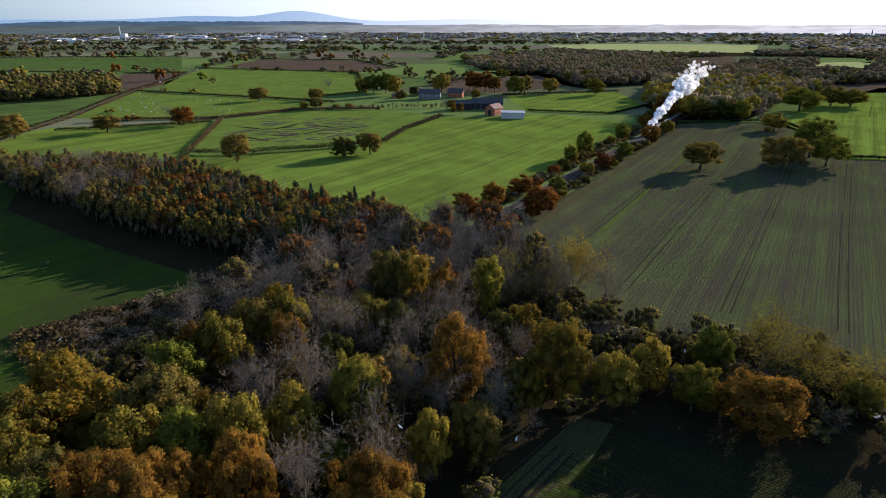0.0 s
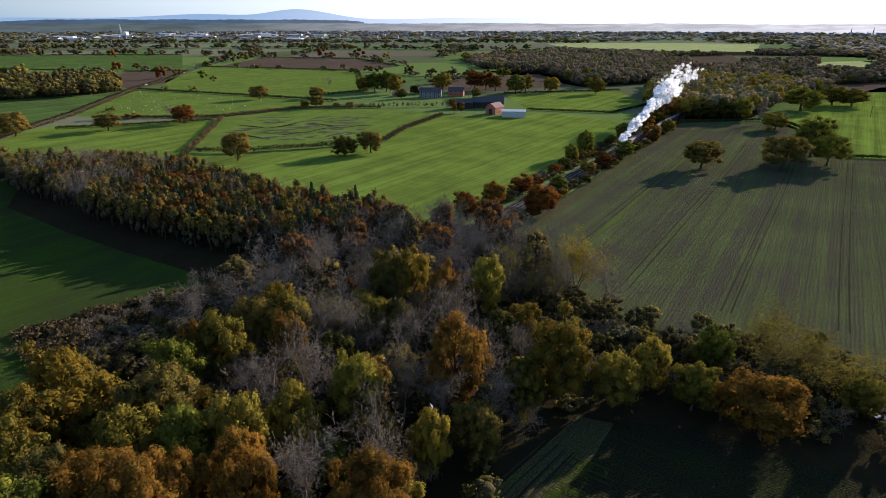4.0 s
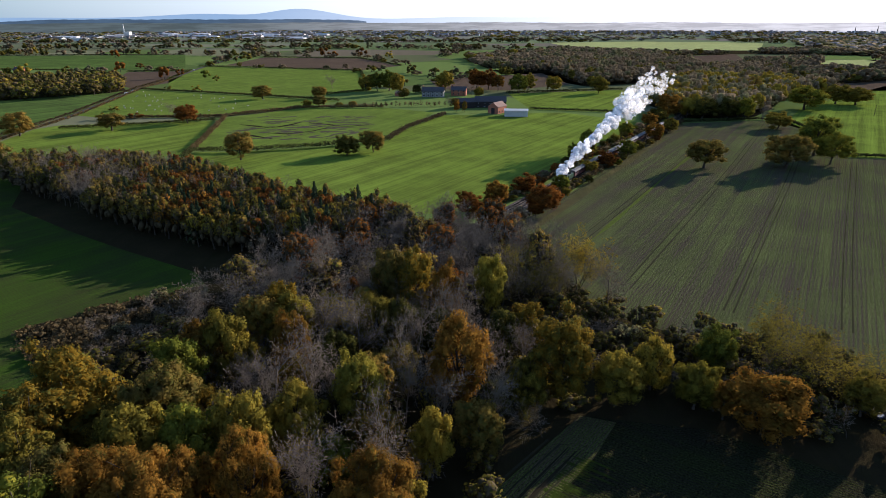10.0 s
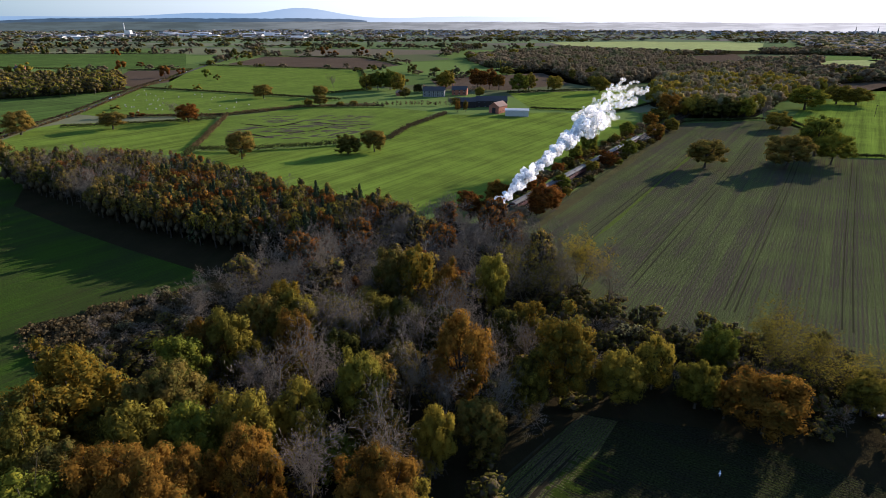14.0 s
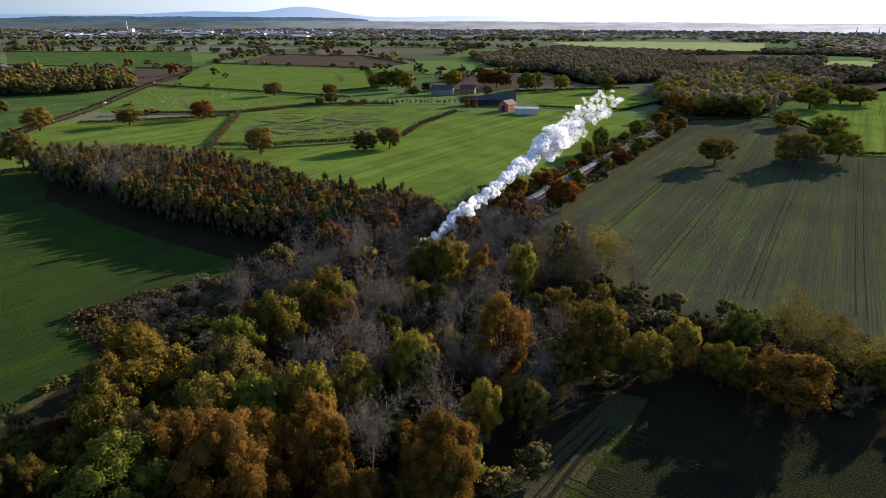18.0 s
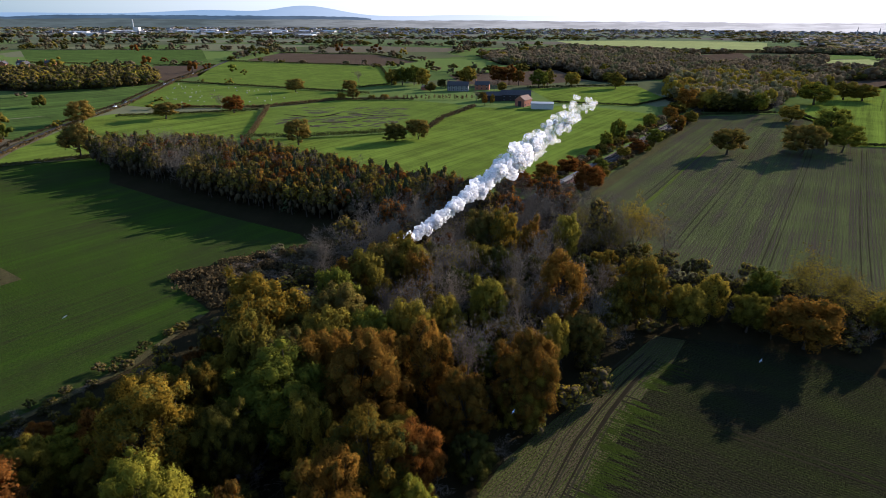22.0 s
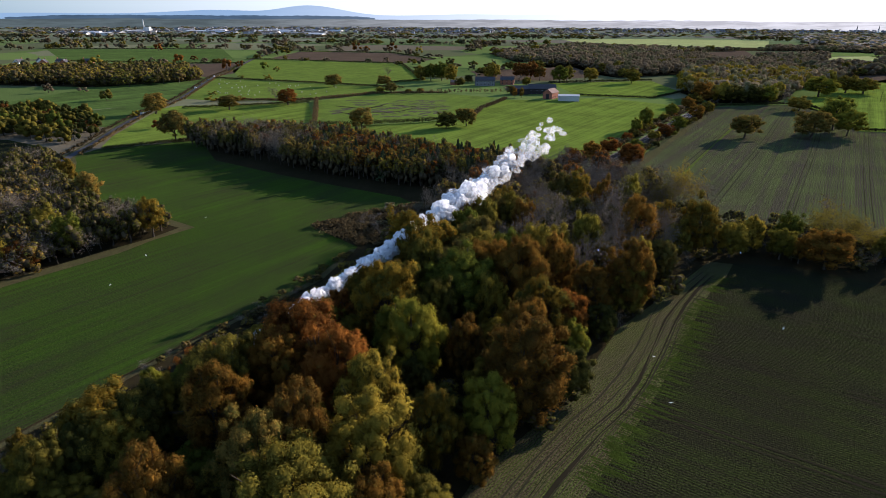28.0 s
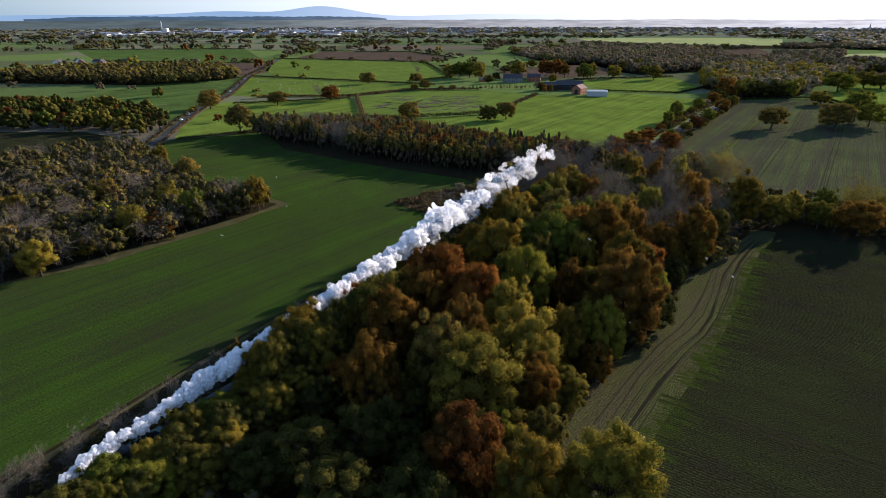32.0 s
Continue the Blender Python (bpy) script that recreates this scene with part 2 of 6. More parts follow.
def ground_material():
    """Farmland seen from afar: patches of pasture, wheat, plough and wood."""
    n = Nodes("farmland", 1.0, 0.0)
    v = n.coords()
    wob = n.node("TexNoise", Vector=v, Scale=0.004, Detail=3.0)
    vv = n.node("VectorMath")
    vv.operation = "MULTIPLY_ADD"
    n.t.links.new(wob.outputs["Color"], vv.inputs[0])
    vv.inputs[1].default_value = (120, 120, 0)
    n.t.links.new(v, vv.inputs[2])
    vo = n.node("TexVoronoi", Vector=vv.outputs[0], Scale=0.0045)
    sep = n.node("SeparateColor", Color=vo.outputs["Color"])
    c = n.ramp(sep.outputs[0], [(0.0, (0.08, 0.12, 0.03)), (0.3, (0.115, 0.165, 0.04)), (0.5, (0.13, 0.105, 0.07)), (0.6, (0.09, 0.10, 0.045)), (0.75, (0.10, 0.145, 0.035)), (0.9, (0.15, 0.15, 0.08))])
    c.node.color_ramp.interpolation = "CONSTANT"
    c = n.mix(n.math("MULTIPLY", n.noise(v, 0.05, 6, 0.7), 0.45), c, (0.06, 0.06, 0.03))
    # greyer towards the town: roofs, yards, bare hedges, and haze put into the colour
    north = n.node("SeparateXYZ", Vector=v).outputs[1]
    far_haze = n.math("MULTIPLY", n.ramp(n.math("MULTIPLY", north, 1 / 3000), [(0.45, (0, 0, 0)), (0.8, (1, 1, 1))]), 0.4)
    c = n.mix(far_haze, c, n.mix(n.noise(v, 0.02, 6, 0.7), (0.13, 0.13, 0.115), (0.23, 0.225, 0.205)))
    n.bump(n.noise(v, 0.6, 5, 0.7), 0.6, 0.4)
    return n.colour(c)


# ---- mesh helpers ----
def mesh_np(name, v, f, mats, smooth=False, normals=None):
    """A mesh from arrays of corners and of equal-sided faces."""
    v, f = np.asarray(v, np.float32), np.asarray(f, np.int32)
    me = bpy.data.meshes.new(name)
    me.vertices.add(len(v))
    me.vertices.foreach_set("co", v.ravel())
    k = f.shape[1]
    me.loops.add(f.size)
    me.loops.foreach_set("vertex_index", f.ravel())
    me.polygons.add(len(f))
    me.polygons.foreach_set("loop_start", np.arange(0, f.size, k, dtype=np.int32))
    if smooth:
        me.polygons.foreach_set("use_smooth", np.ones(len(f), bool))
    me.update(calc_edges=True)
    for m in mats if isinstance(mats, (list, tuple)) else [mats]:
        me.materials.append(m)
    if normals is not None:
        a = me.attributes.new("custom_normal", "FLOAT_VECTOR", "POINT")
        a.data.foreach_set("vector", np.asarray(normals, np.float32).ravel())
    return me


def part(name, bm, material, parent, label=""):
    """Links a bmesh as one mesh object under a thing or a part."""
    me = bpy.data.meshes.new(name)
    bm.to_mesh(me)
    bm.free()
    me.materials.append(material)
    ob = new(name, me)
    ob.parent = parent
    return tagged(ob, label)


def part_np(name, v, f, material, parent, label="", smooth=False, normals=None):
    ob = new(name, mesh_np(name, v, f, material, smooth, normals))
    ob.parent = parent
    return tagged(ob, label)


def box(bm, c, s, bevel=0.0):
    """Adds a box of size s round c."""
    r = bmesh.ops.create_cube(bm, size=1.0, matrix=Matrix.LocRotScale(c, None, s))
    if bevel:
        edges = list({e for v in r["verts"] for e in v.link_edges})
        bmesh.ops.bevel(bm, geom=edges, offset=bevel, segments=2, affect="EDGES")
    return bm


def rod(bm, a, b, r1, r2=None, seg=12):
    """Adds a tapered cylinder from a to b."""
    a, b = Vector(a), Vector(b)
    d = b - a
    m = Matrix.Translation((a + b) / 2) @ d.to_track_quat("Z", "Y").to_matrix().to_4x4()
    bmesh.ops.create_cone(bm, cap_ends=True, segments=seg, radius1=r1, radius2=r1 if r2 is None else r2, depth=d.length, matrix=m)
    return bm


def tubes(segs, sides=5):
    """Corners and quads of many tapered tubes; segs: rows of (start, end, radius, radius)."""
    a = np.array([s[0] for s in segs], float)
    b = np.array([s[1] for s in segs], float)
    r1 = np.array([s[2] for s in segs])[:, None, None]
    r2 = np.array([s[3] for s in segs])[:, None, None]
    d = b - a
    d /= np.linalg.norm(d, axis=1, keepdims=True) + 1e-9
    ref = np.where(np.abs(d[:, 2:3]) > 0.9, [[1.0, 0, 0]], [[0, 0, 1.0]])
    u = np.cross(d, ref)
    u /= np.linalg.norm(u, axis=1, keepdims=True)
    w = np.cross(d, u)
    ang = np.arange(sides) * 2 * np.pi / sides
    ring = np.cos(ang)[None, :, None] * u[:, None] + np.sin(ang)[None, :, None] * w[:, None]
    v = np.concatenate([a[:, None] + ring * r1, b[:, None] + ring * r2], 1).reshape(-1, 3)
    i = np.arange(sides)
    q = np.stack([i, (i + 1) % sides, (i + 1) % sides + sides, i + sides], 1)
    f = (np.arange(len(segs)) * 2 * sides)[:, None, None] + q[None]
    return v, f.reshape(-1, 4)


def leaf_quads(p, nrm, size, rng):
    """Bent leaf clumps at p, roughly facing nrm."""
    n = len(p)
    nrm = nrm + rng.normal(0, 0.42, (n, 3))
    nrm /= np.linalg.norm(nrm, axis=1, keepdims=True) + 1e-9
    t = np.cross(nrm, rng.normal(0, 1, (n, 3)))
    t /= np.linalg.norm(t, axis=1, keepdims=True) + 1e-9
    b = np.cross(nrm, t)
    s = (size * rng.uniform(0.6, 1.35, n))[:, None]
    bend = nrm * s * rng.uniform(-0.3, 0.3, (n, 1))
    q = np.stack([p - t * s * 0.5, p - b * s * 0.42 + bend * 0.6, p + t * s * 0.55, p + b * s * 0.42 + bend], 1)
    return q.reshape(-1, 3), np.arange(4 * n).reshape(n, 4)


def leaf_tris(p, nrm, size, rng):
    """Leaf sprays at p as single small triangles, roughly facing nrm."""
    n = len(p)
    nrm = nrm + rng.normal(0, 0.42, (n, 3))
    nrm /= np.linalg.norm(nrm, axis=1, keepdims=True) + 1e-9
    t = np.cross(nrm, rng.normal(0, 1, (n, 3)))
    t /= np.linalg.norm(t, axis=1, keepdims=True) + 1e-9
    b = np.cross(nrm, t)
    s = (size * rng.uniform(0.6, 1.35, n))[:, None]
    q = np.stack([p - t * s * 0.55, p + t * s * 0.5 + b * s * 0.2, p - t * s * 0.1 + b * s * rng.uniform(0.5, 0.9, (n, 1))], 1)
    return q.reshape(-1, 3), np.arange(3 * n).reshape(n, 3)


def crown_points(rng, n, r, z0, z1, lobes, gap=0.0):
    """Points and outward directions on the lumpy boughs of a crown."""
    i = np.arange(lobes) + 0.5
    up = 1 - 1.75 * i / lobes
    az = i * 2.39996 + rng.uniform(0, 6.28)
    flat = np.sqrt(np.maximum(0, 1 - up**2))
    c = np.stack([flat * np.cos(az), flat * np.sin(az), up], 1) + rng.normal(0, 0.13, (lobes, 3))
    rad = rng.uniform(0.17, 0.38, lobes) * (30 / max(lobes, 16)) ** 0.3
    c *= (1.02 - rad)[:, None] * rng.uniform(0.72, 1.08, (lobes, 1))
    half = (z1 - z0) / 2
    pick = rng.choice(lobes, n, p=rad**2 / np.sum(rad**2))
    d = rng.normal(0, 1, (n, 3))
    d[:, 2] += 0.35
    d /= np.linalg.norm(d, axis=1, keepdims=True)
    k = rng.uniform(0.5, 1.05, (n, 1)) ** 0.5
    wob = 1 + 0.25 * np.sin(6 * d[:, :1] + pick[:, None]) * np.cos(5 * d[:, 1:2] + 2 * pick[:, None])
    p = c[pick] + d * rad[pick][:, None] * k * wob * [1, 1, 0.85]
    p = p * [r, r, half] + [0, 0, z0 + half]
    if gap:
        keep = np.sin(p[:, 0] * 1.3 + 2) * np.sin(p[:, 1] * 1.1) * np.sin(p[:, 2] * 1.2 + 1) < 1 - gap
        p, d = p[keep], d[keep]
    return p, d, c * [r, r, half] + [0, 0, z0 + half], rad[:, None] * [r, r, half]


def inner_boughs(centres, sizes, shrink):
    """Rounded masses of inner leaf behind the outer clumps: corners, faces and shading directions."""
    k = np.array([(x, y, z) for x in (-1, 0, 1) for y in (-1, 0, 1) for z in (-1, 0, 1) if (x, y, z) != (0, 0, 0)], float)
    at = {tuple(q): i for i, q in enumerate(k.astype(int))}
    quads = []
    for ax in range(3):
        for side in (-1, 1):
            for a in (-1, 0):
                for b in (-1, 0):
                    ring = [(a, b), (a + 1, b), (a + 1, b + 1), (a, b + 1)]
                    if (side > 0) == (ax == 1):
                        ring = ring[::-1]
                    quads.append([at[tuple(np.insert(np.array(q), ax, side))] for q in ring])
    n = k / np.linalg.norm(k, axis=1, keepdims=True)
    ragged = np.random.default_rng(len(centres)).uniform(0.68, 1.22, (len(centres), 26, 1))
    v = centres[:, None] + n[None] * sizes[:, None] * shrink * ragged
    f = np.array(quads)[None] + 26 * np.arange(len(centres))[:, None, None]
    return v.reshape(-1, 3), f.reshape(-1, 4), np.tile(n, (len(centres), 1))


def round_normals(p, d, turn, z, k):
    """Soft shading directions for the k corners of each leaf: outward from its bough and from the whole crown."""
    out = (p - [0, 0, z]) / [RADIUS, RADIUS, HEIGHT / 2]
    n = d * 0.8 + out * 0.7 + turn
    n /= np.linalg.norm(n, axis=1, keepdims=True) + 1e-9
    return np.repeat(n, k, 0)


def limbs(rng, tips, h, z0, girth, lean=0.3, sub=2):
    """Trunk and bent limbs that reach the lobes of a crown."""
    segs = []
    base = np.array([0, 0, -0.3])
    fork = np.array([rng.normal(0, lean), rng.normal(0, lean), z0 * 0.85])
    top = np.array([rng.normal(0, lean * 1.5), rng.normal(0, lean * 1.5), h * 0.8])
    segs.append((base, fork * 0.15 + [0, 0, 0.3], girth * 1.5, girth * 1.05))
    segs.append((fork * 0.15 + [0, 0, 0.3], fork, girth * 1.05, girth * 0.8))
    segs.append((fork, top, girth * 0.8, girth * 0.15))
    for t in tips:
        k = rng.uniform(0, 0.55)
        a = fork + (top - fork) * k
        mid = a + (t - a) * 0.5 + [0, 0, -0.08 * h * rng.random()] + rng.normal(0, 0.3, 3)
        g = girth * rng.uniform(0.28, 0.5)
        segs += [(a, mid, g, g * 0.65), (mid, t, g * 0.65, g * 0.2)]
        for _ in range(sub):
            e = t + rng.normal(0, 1.2, 3)
            segs.append((mid + (t - mid) * rng.random(), e, g * 0.35, g * 0.1))
    return segs


def twig_tree(rng, h, r, stems=1, levels=4, fan=4):
    """Segments of a bare tree."""
    coarse, fine = [], []

    def grow(a, d, length, g, level):
        p = np.array(a, float)
        steps = 3 if level < 2 else 2
        for s in range(steps):
            d = d + rng.normal(0, 0.13, 3) + [0, 0, 0.07]
            d /= np.linalg.norm(d)
            q = p + d * length / steps
            g2 = g * (0.8 if level < levels else 0.55)
            (coarse if level < 2 else fine).append((p, q, g, g2))
            if level < levels and (s > 0 or level > 0):
                for _ in range(fan if level else fan + 2):
                    out = np.cross(d, rng.normal(0, 1, 3))
                    out /= np.linalg.norm(out) + 1e-9
                    nd = d * rng.uniform(0.5, 1.0) + out * rng.uniform(0.55, 1.2)
                    grow(p + (q - p) * rng.random(), nd / np.linalg.norm(nd), length * rng.uniform(0.42, 0.62), max(g2 * 0.5, 0.022), level + 1)
            p, g = q, g2

    for k in range(stems):
        d = np.array([rng.normal(0, 0.12 + 0.2 * (stems > 1)), rng.normal(0, 0.12 + 0.2 * (stems > 1)), 1.0])
        grow((rng.normal(0, 0.3 * (stems > 1)), rng.normal(0, 0.3 * (stems > 1)), -0.3), d / np.linalg.norm(d), h * 0.72, 0.2 if stems == 1 else 0.12, 0)
    return coarse, fine


TEMPLATES = {}
HEIGHT, RADIUS = 16.0, 6.0     # size at which each kind is modelled


def tree_parts(kind, lod, seed):
    """The arrays of one tree's parts: rows of name, corners, faces, material, label."""
    rng = np.random.default_rng(seed)
    leaves = leaf_tris if lod < 2 else leaf_quads
    n, size = {0: (38000, 0.25), 1: (9500, 0.46), 2: (70, 1.9), 3: (300, 1.05), 4: (34, 3.6), 5: (700, 0.9), 6: (430, 0.95), 7: (900, 0.95)}[lod]
    k = 3 if lod < 2 else 4
    out = []
    if kind in ("bare", "sparse"):
        lv, fan = {0: (4, 3), 1: (4, 3), 2: (2, 2), 3: (3, 2), 4: (2, 2), 5: (3, 3), 6: (3, 3), 7: (3, 3)}[lod]
        coarse, fine = twig_tree(rng, HEIGHT, RADIUS, 3 if kind == "sparse" else 1, lv, fan)
        out.append(("trunk", *tubes(coarse if lod < 2 else coarse[:14], 5 if lod < 2 else 3), BARK if kind != "bare" or lod > 1 else TWIG, ""))
        cap = {0: 3300, 1: 1900, 2: 60, 3: 170, 4: 30, 5: 650, 6: 420, 7: 420}[lod]
        if len(fine) > cap:
            fine = [fine[i] for i in sorted(rng.choice(len(fine), cap, replace=False))]
        grow = {0: 0.95, 1: 1.2, 2: 6.0, 3: 2.8, 4: 9.0, 5: 1.8, 6: 1.8, 7: 1.8}[lod]
        fine = [(a, b, max(g, 0.028) * grow, max(e, 0.02) * grow) for a, b, g, e in fine]
        out.append(("twig_crown", *tubes(fine, 3), TWIG if kind == "bare" else BARK, "fine leafless grey twigs" if kind == "bare" else ""))
        if kind != "bare":
            m = int(n * 0.7)
            ends = np.array([s[1] for s in fine])
            ends = ends[rng.choice(len(ends), m)] + rng.normal(0, 0.2, (m, 3))
            out.append(("crown", *leaves(ends, rng.normal(0, 1, ends.shape), np.full(m, size * 0.7), rng), LEAF["olive"], "thin open crown of fading leaves"))
        return out
    if kind == "conifer":
        m = int(n * 0.8)
        z = rng.random(m) ** 0.8
        rr = (1 - z) * 3.6 * (0.55 + 0.45 * (np.sin(z * 42) > 0)) * rng.uniform(0.6, 1.1, m) + 0.1
        a = rng.uniform(0, 2 * np.pi, m)
        p = np.stack([rr * np.cos(a), rr * np.sin(a), 1.0 + z * (HEIGHT - 1.0) - rr * 0.25], 1)
        d = np.stack([np.cos(a), np.sin(a), np.full(m, 0.5)], 1)
        out.append(("crown", *leaves(p * [RADIUS / 3.6, RADIUS / 3.6, 1], d, np.full(m, size * 0.9), rng), LEAF["conifer"], ""))
        out.append(("trunk", *tubes([((0, 0, -0.3), (0, 0, HEIGHT * 0.95), 0.28, 0.04)], 6), BARK, ""))
        return out
    z0 = {"oak": 0.9, "dark": -0.6, "olive": 0.0, "green": 0.2, "lime": 0.5}.get(kind, 0.8)
    if lod in (2, 3, 4, 6, 7):
        z0 = -1.0
    lobes = {0: 95, 1: 48, 2: 6, 3: 11, 4: 3, 5: 16, 6: 11, 7: 11}[lod]
    p, d, tips, sizes = crown_points(rng, n, RADIUS, z0, HEIGHT, lobes, gap=0.12 if lod == 0 else 0.0)
    if lod == 7:
        high = p[:, 2] > HEIGHT * 0.48
        p, d = p[high], d[high]
    shade = round_normals(p, d, rng.normal(0, 0.3 if lod < 2 else 0.24, p.shape), HEIGHT * 0.5, k)
    out.append(("crown", *leaves(p, d, np.full(len(p), size), rng), LEAF[kind], "", shade))
    # lods 5 to 7 take the shade-dark mass, for depth between clumps
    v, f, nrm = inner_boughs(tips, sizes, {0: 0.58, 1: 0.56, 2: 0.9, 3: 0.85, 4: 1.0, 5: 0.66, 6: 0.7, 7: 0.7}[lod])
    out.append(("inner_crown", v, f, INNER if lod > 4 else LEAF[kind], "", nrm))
    out.append(("trunk", *tubes(limbs(rng, tips[:: {0: 2, 1: 3}.get(lod, 6)], HEIGHT, z0 + 3.0, 0.36, 0.3, 1 if lod == 0 else 0), 5 if lod == 0 else 4), BARK, ""))
    return out


def make_tree(kind, lod, seed):
    """One tree: a trunk with limbs, and a crown of many leaf clumps or twigs."""
    root = new("tree")
    for name, v, f, mat, label, *shade in tree_parts(kind, lod, seed):
        ob = part_np(name, v, f, mat, root, label, normals=shade[0] if shade else None)
        if name == "twig_crown":
            ob["kind"] = "stuff"
    return root


def tree_mass(name, rows, label, cat, lod=3, seed=1):
    """Growth too dense to count: many trees in one mesh. rows: kind, x, y, height, radius."""
    g = np.random.default_rng(seed)
    made, mats = {}, []
    vs, fs, mi, ns, k = [], [], [], [], 0
    for kind, x, y, h, r in rows:
        key = (kind, int(g.integers(3)))
        if key not in made:
            made[key] = tree_parts(kind, lod, 900 + 13 * key[1] + sum(map(ord, kind)))
        a = g.uniform(0, 6.28)
        turn = np.array([[math.cos(a), -math.sin(a), 0], [math.sin(a), math.cos(a), 0], [0, 0, 1]])
        for _, v, f, mat, _, *shade in made[key]:
            if mat not in mats:
                mats.append(mat)
            vs.append((v @ turn.T) * [r / RADIUS, r / RADIUS, h / HEIGHT] + [x, y, 0])
            fs.append(f + k)
            ns.append(shade[0] @ turn.T if shade else np.zeros(v.shape))
            mi.append(np.full(len(f), mats.index(mat)))
            k += len(v)
    me = mesh_np(name, np.concatenate(vs), np.concatenate(fs), mats, normals=np.concatenate(ns))
    me.polygons.foreach_set("material_index", np.concatenate(mi).astype(np.int32))
    return tagged(new(name, me), label, cat, kind="stuff")


LOOK = {
    "gold": "golden autumn tree", "orange": "burnt orange autumn tree", "rust": "dull rust-red autumn tree",
    "yellow": "slender bright yellow autumn tree", "lime": "tree with yellow-green leaves", "green": "broad dark green tree",
    "olive": "olive-green broadleaf tree turning brown", "dark": "dark green shaded tree", "oak": "lone brown-green oak with forked trunk",
    "bare": "leafless grey twiggy tree", "sparse": "many-stemmed thin yellow-green tree",
    "buff": "buff tree paled by haze", "grey": "grey tree paled by haze", "conifer": "narrow dark green conifer", "drab": "drab brown autumn tree", "moss": "drab green autumn tree",
}
VARIANTS = {0: 2, 1: 3, 2: 2}
_count = {}


def place_tree(kind, x, y, h, r, lod, rng, where, group=""):
    """Stands a tree of a kind at x, y; the first of each kind is the model for the rest."""
    i = _count[kind, lod] = _count.get((kind, lod), -1) + 1
    v = i % VARIANTS[lod]
    key = (kind, lod, v)
    m = Matrix.LocRotScale((x, y, 0), Euler((0, 0, rng.uniform(0, 6.28))), (r / RADIUS, r / RADIUS, h / HEIGHT))
    first = key not in TEMPLATES
    if first:
        TEMPLATES[key] = make_tree(kind, lod, 100 + 7 * v + 31 * lod + sum(map(ord, kind)))
        ob = TEMPLATES[key]
        ob.matrix_basis = m
    else:
        src = TEMPLATES[key]
        keep = src.scale.copy()
        src.scale = (1, 1, 1)
        ob = copy_thing(src, m)
        src.scale = keep
    ob["label"] = LOOK[kind] + ", " + where
    ob["category"] = "tree"
    if group:
        ob["group"] = group
    elif "group" in ob:
        del ob["group"]
    return ob


def inside(poly, x, y):
    c = False
    for (x1, y1), (x2, y2) in zip(poly, poly[1:] + poly[:1]):
        if (y1 > y) != (y2 > y) and x < (x2 - x1) * (y - y1) / (y2 - y1) + x1:
            c = not c
    return c


# ---- the railway's line ----
P0, RD, RN = np.array([-120.0, -14.2]), np.array([0.5408, 0.8412]), np.array([0.8412, -0.5408])


def on_line(s, off=0.0):
    p = P0 + RD * s + RN * off
    return float(p[0]), float(p[1])


def line_off(x, y):
    return float((np.array([x, y]) - P0) @ RN)


def train_at(t):
    """Distance of the engine's chimney along the line."""
    return 453.4 - 14.8 * t


# ---- ground and fields ----
def ground():
    bm = bmesh.new()
    n = 48
    rings = [0, 60, 150, 300, 600, 1000, 1600, 2400, 3300, 4300, 4950]
    vs = [[bm.verts.new((r * math.cos(a * 2 * math.pi / n), r * math.sin(a * 2 * math.pi / n), -0.06)) for a in range(n)] for r in rings[1:]]
    c = bm.verts.new((0, 0, -0.06))
    for a in range(n):
        bm.faces.new((c, vs[0][a], vs[0][(a + 1) % n]))
        for i in range(len(vs) - 1):
            bm.faces.new((vs[i][a], vs[i + 1][a], vs[i + 1][(a + 1) % n], vs[i][(a + 1) % n]))
    me = bpy.data.meshes.new("ground")
    bm.to_mesh(me)
    bm.free()
    me.materials.append(ground_material())
    return tagged(new("ground", me), "wide flat farmland reaching to the horizon", "ground", kind="structure")


def field(pts, mat, label, z=0.0):
    """A field as a sheet of crop or turf laid on the ground."""
    bm = bmesh.new()
    bm.faces.new([bm.verts.new((x, y, z)) for x, y in pts])
    bmesh.ops.triangulate(bm, faces=bm.faces)
    bmesh.ops.recalc_face_normals(bm, faces=bm.faces)
    if sum(f.normal.z for f in bm.faces) < 0:
        bmesh.ops.reverse_faces(bm, faces=bm.faces)
    me = bpy.data.meshes.new("field")
    bm.to_mesh(me)
    bm.free()
    me.materials.append(M[mat])
    return tagged(new("field", me), label, "field", kind="structure")


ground()
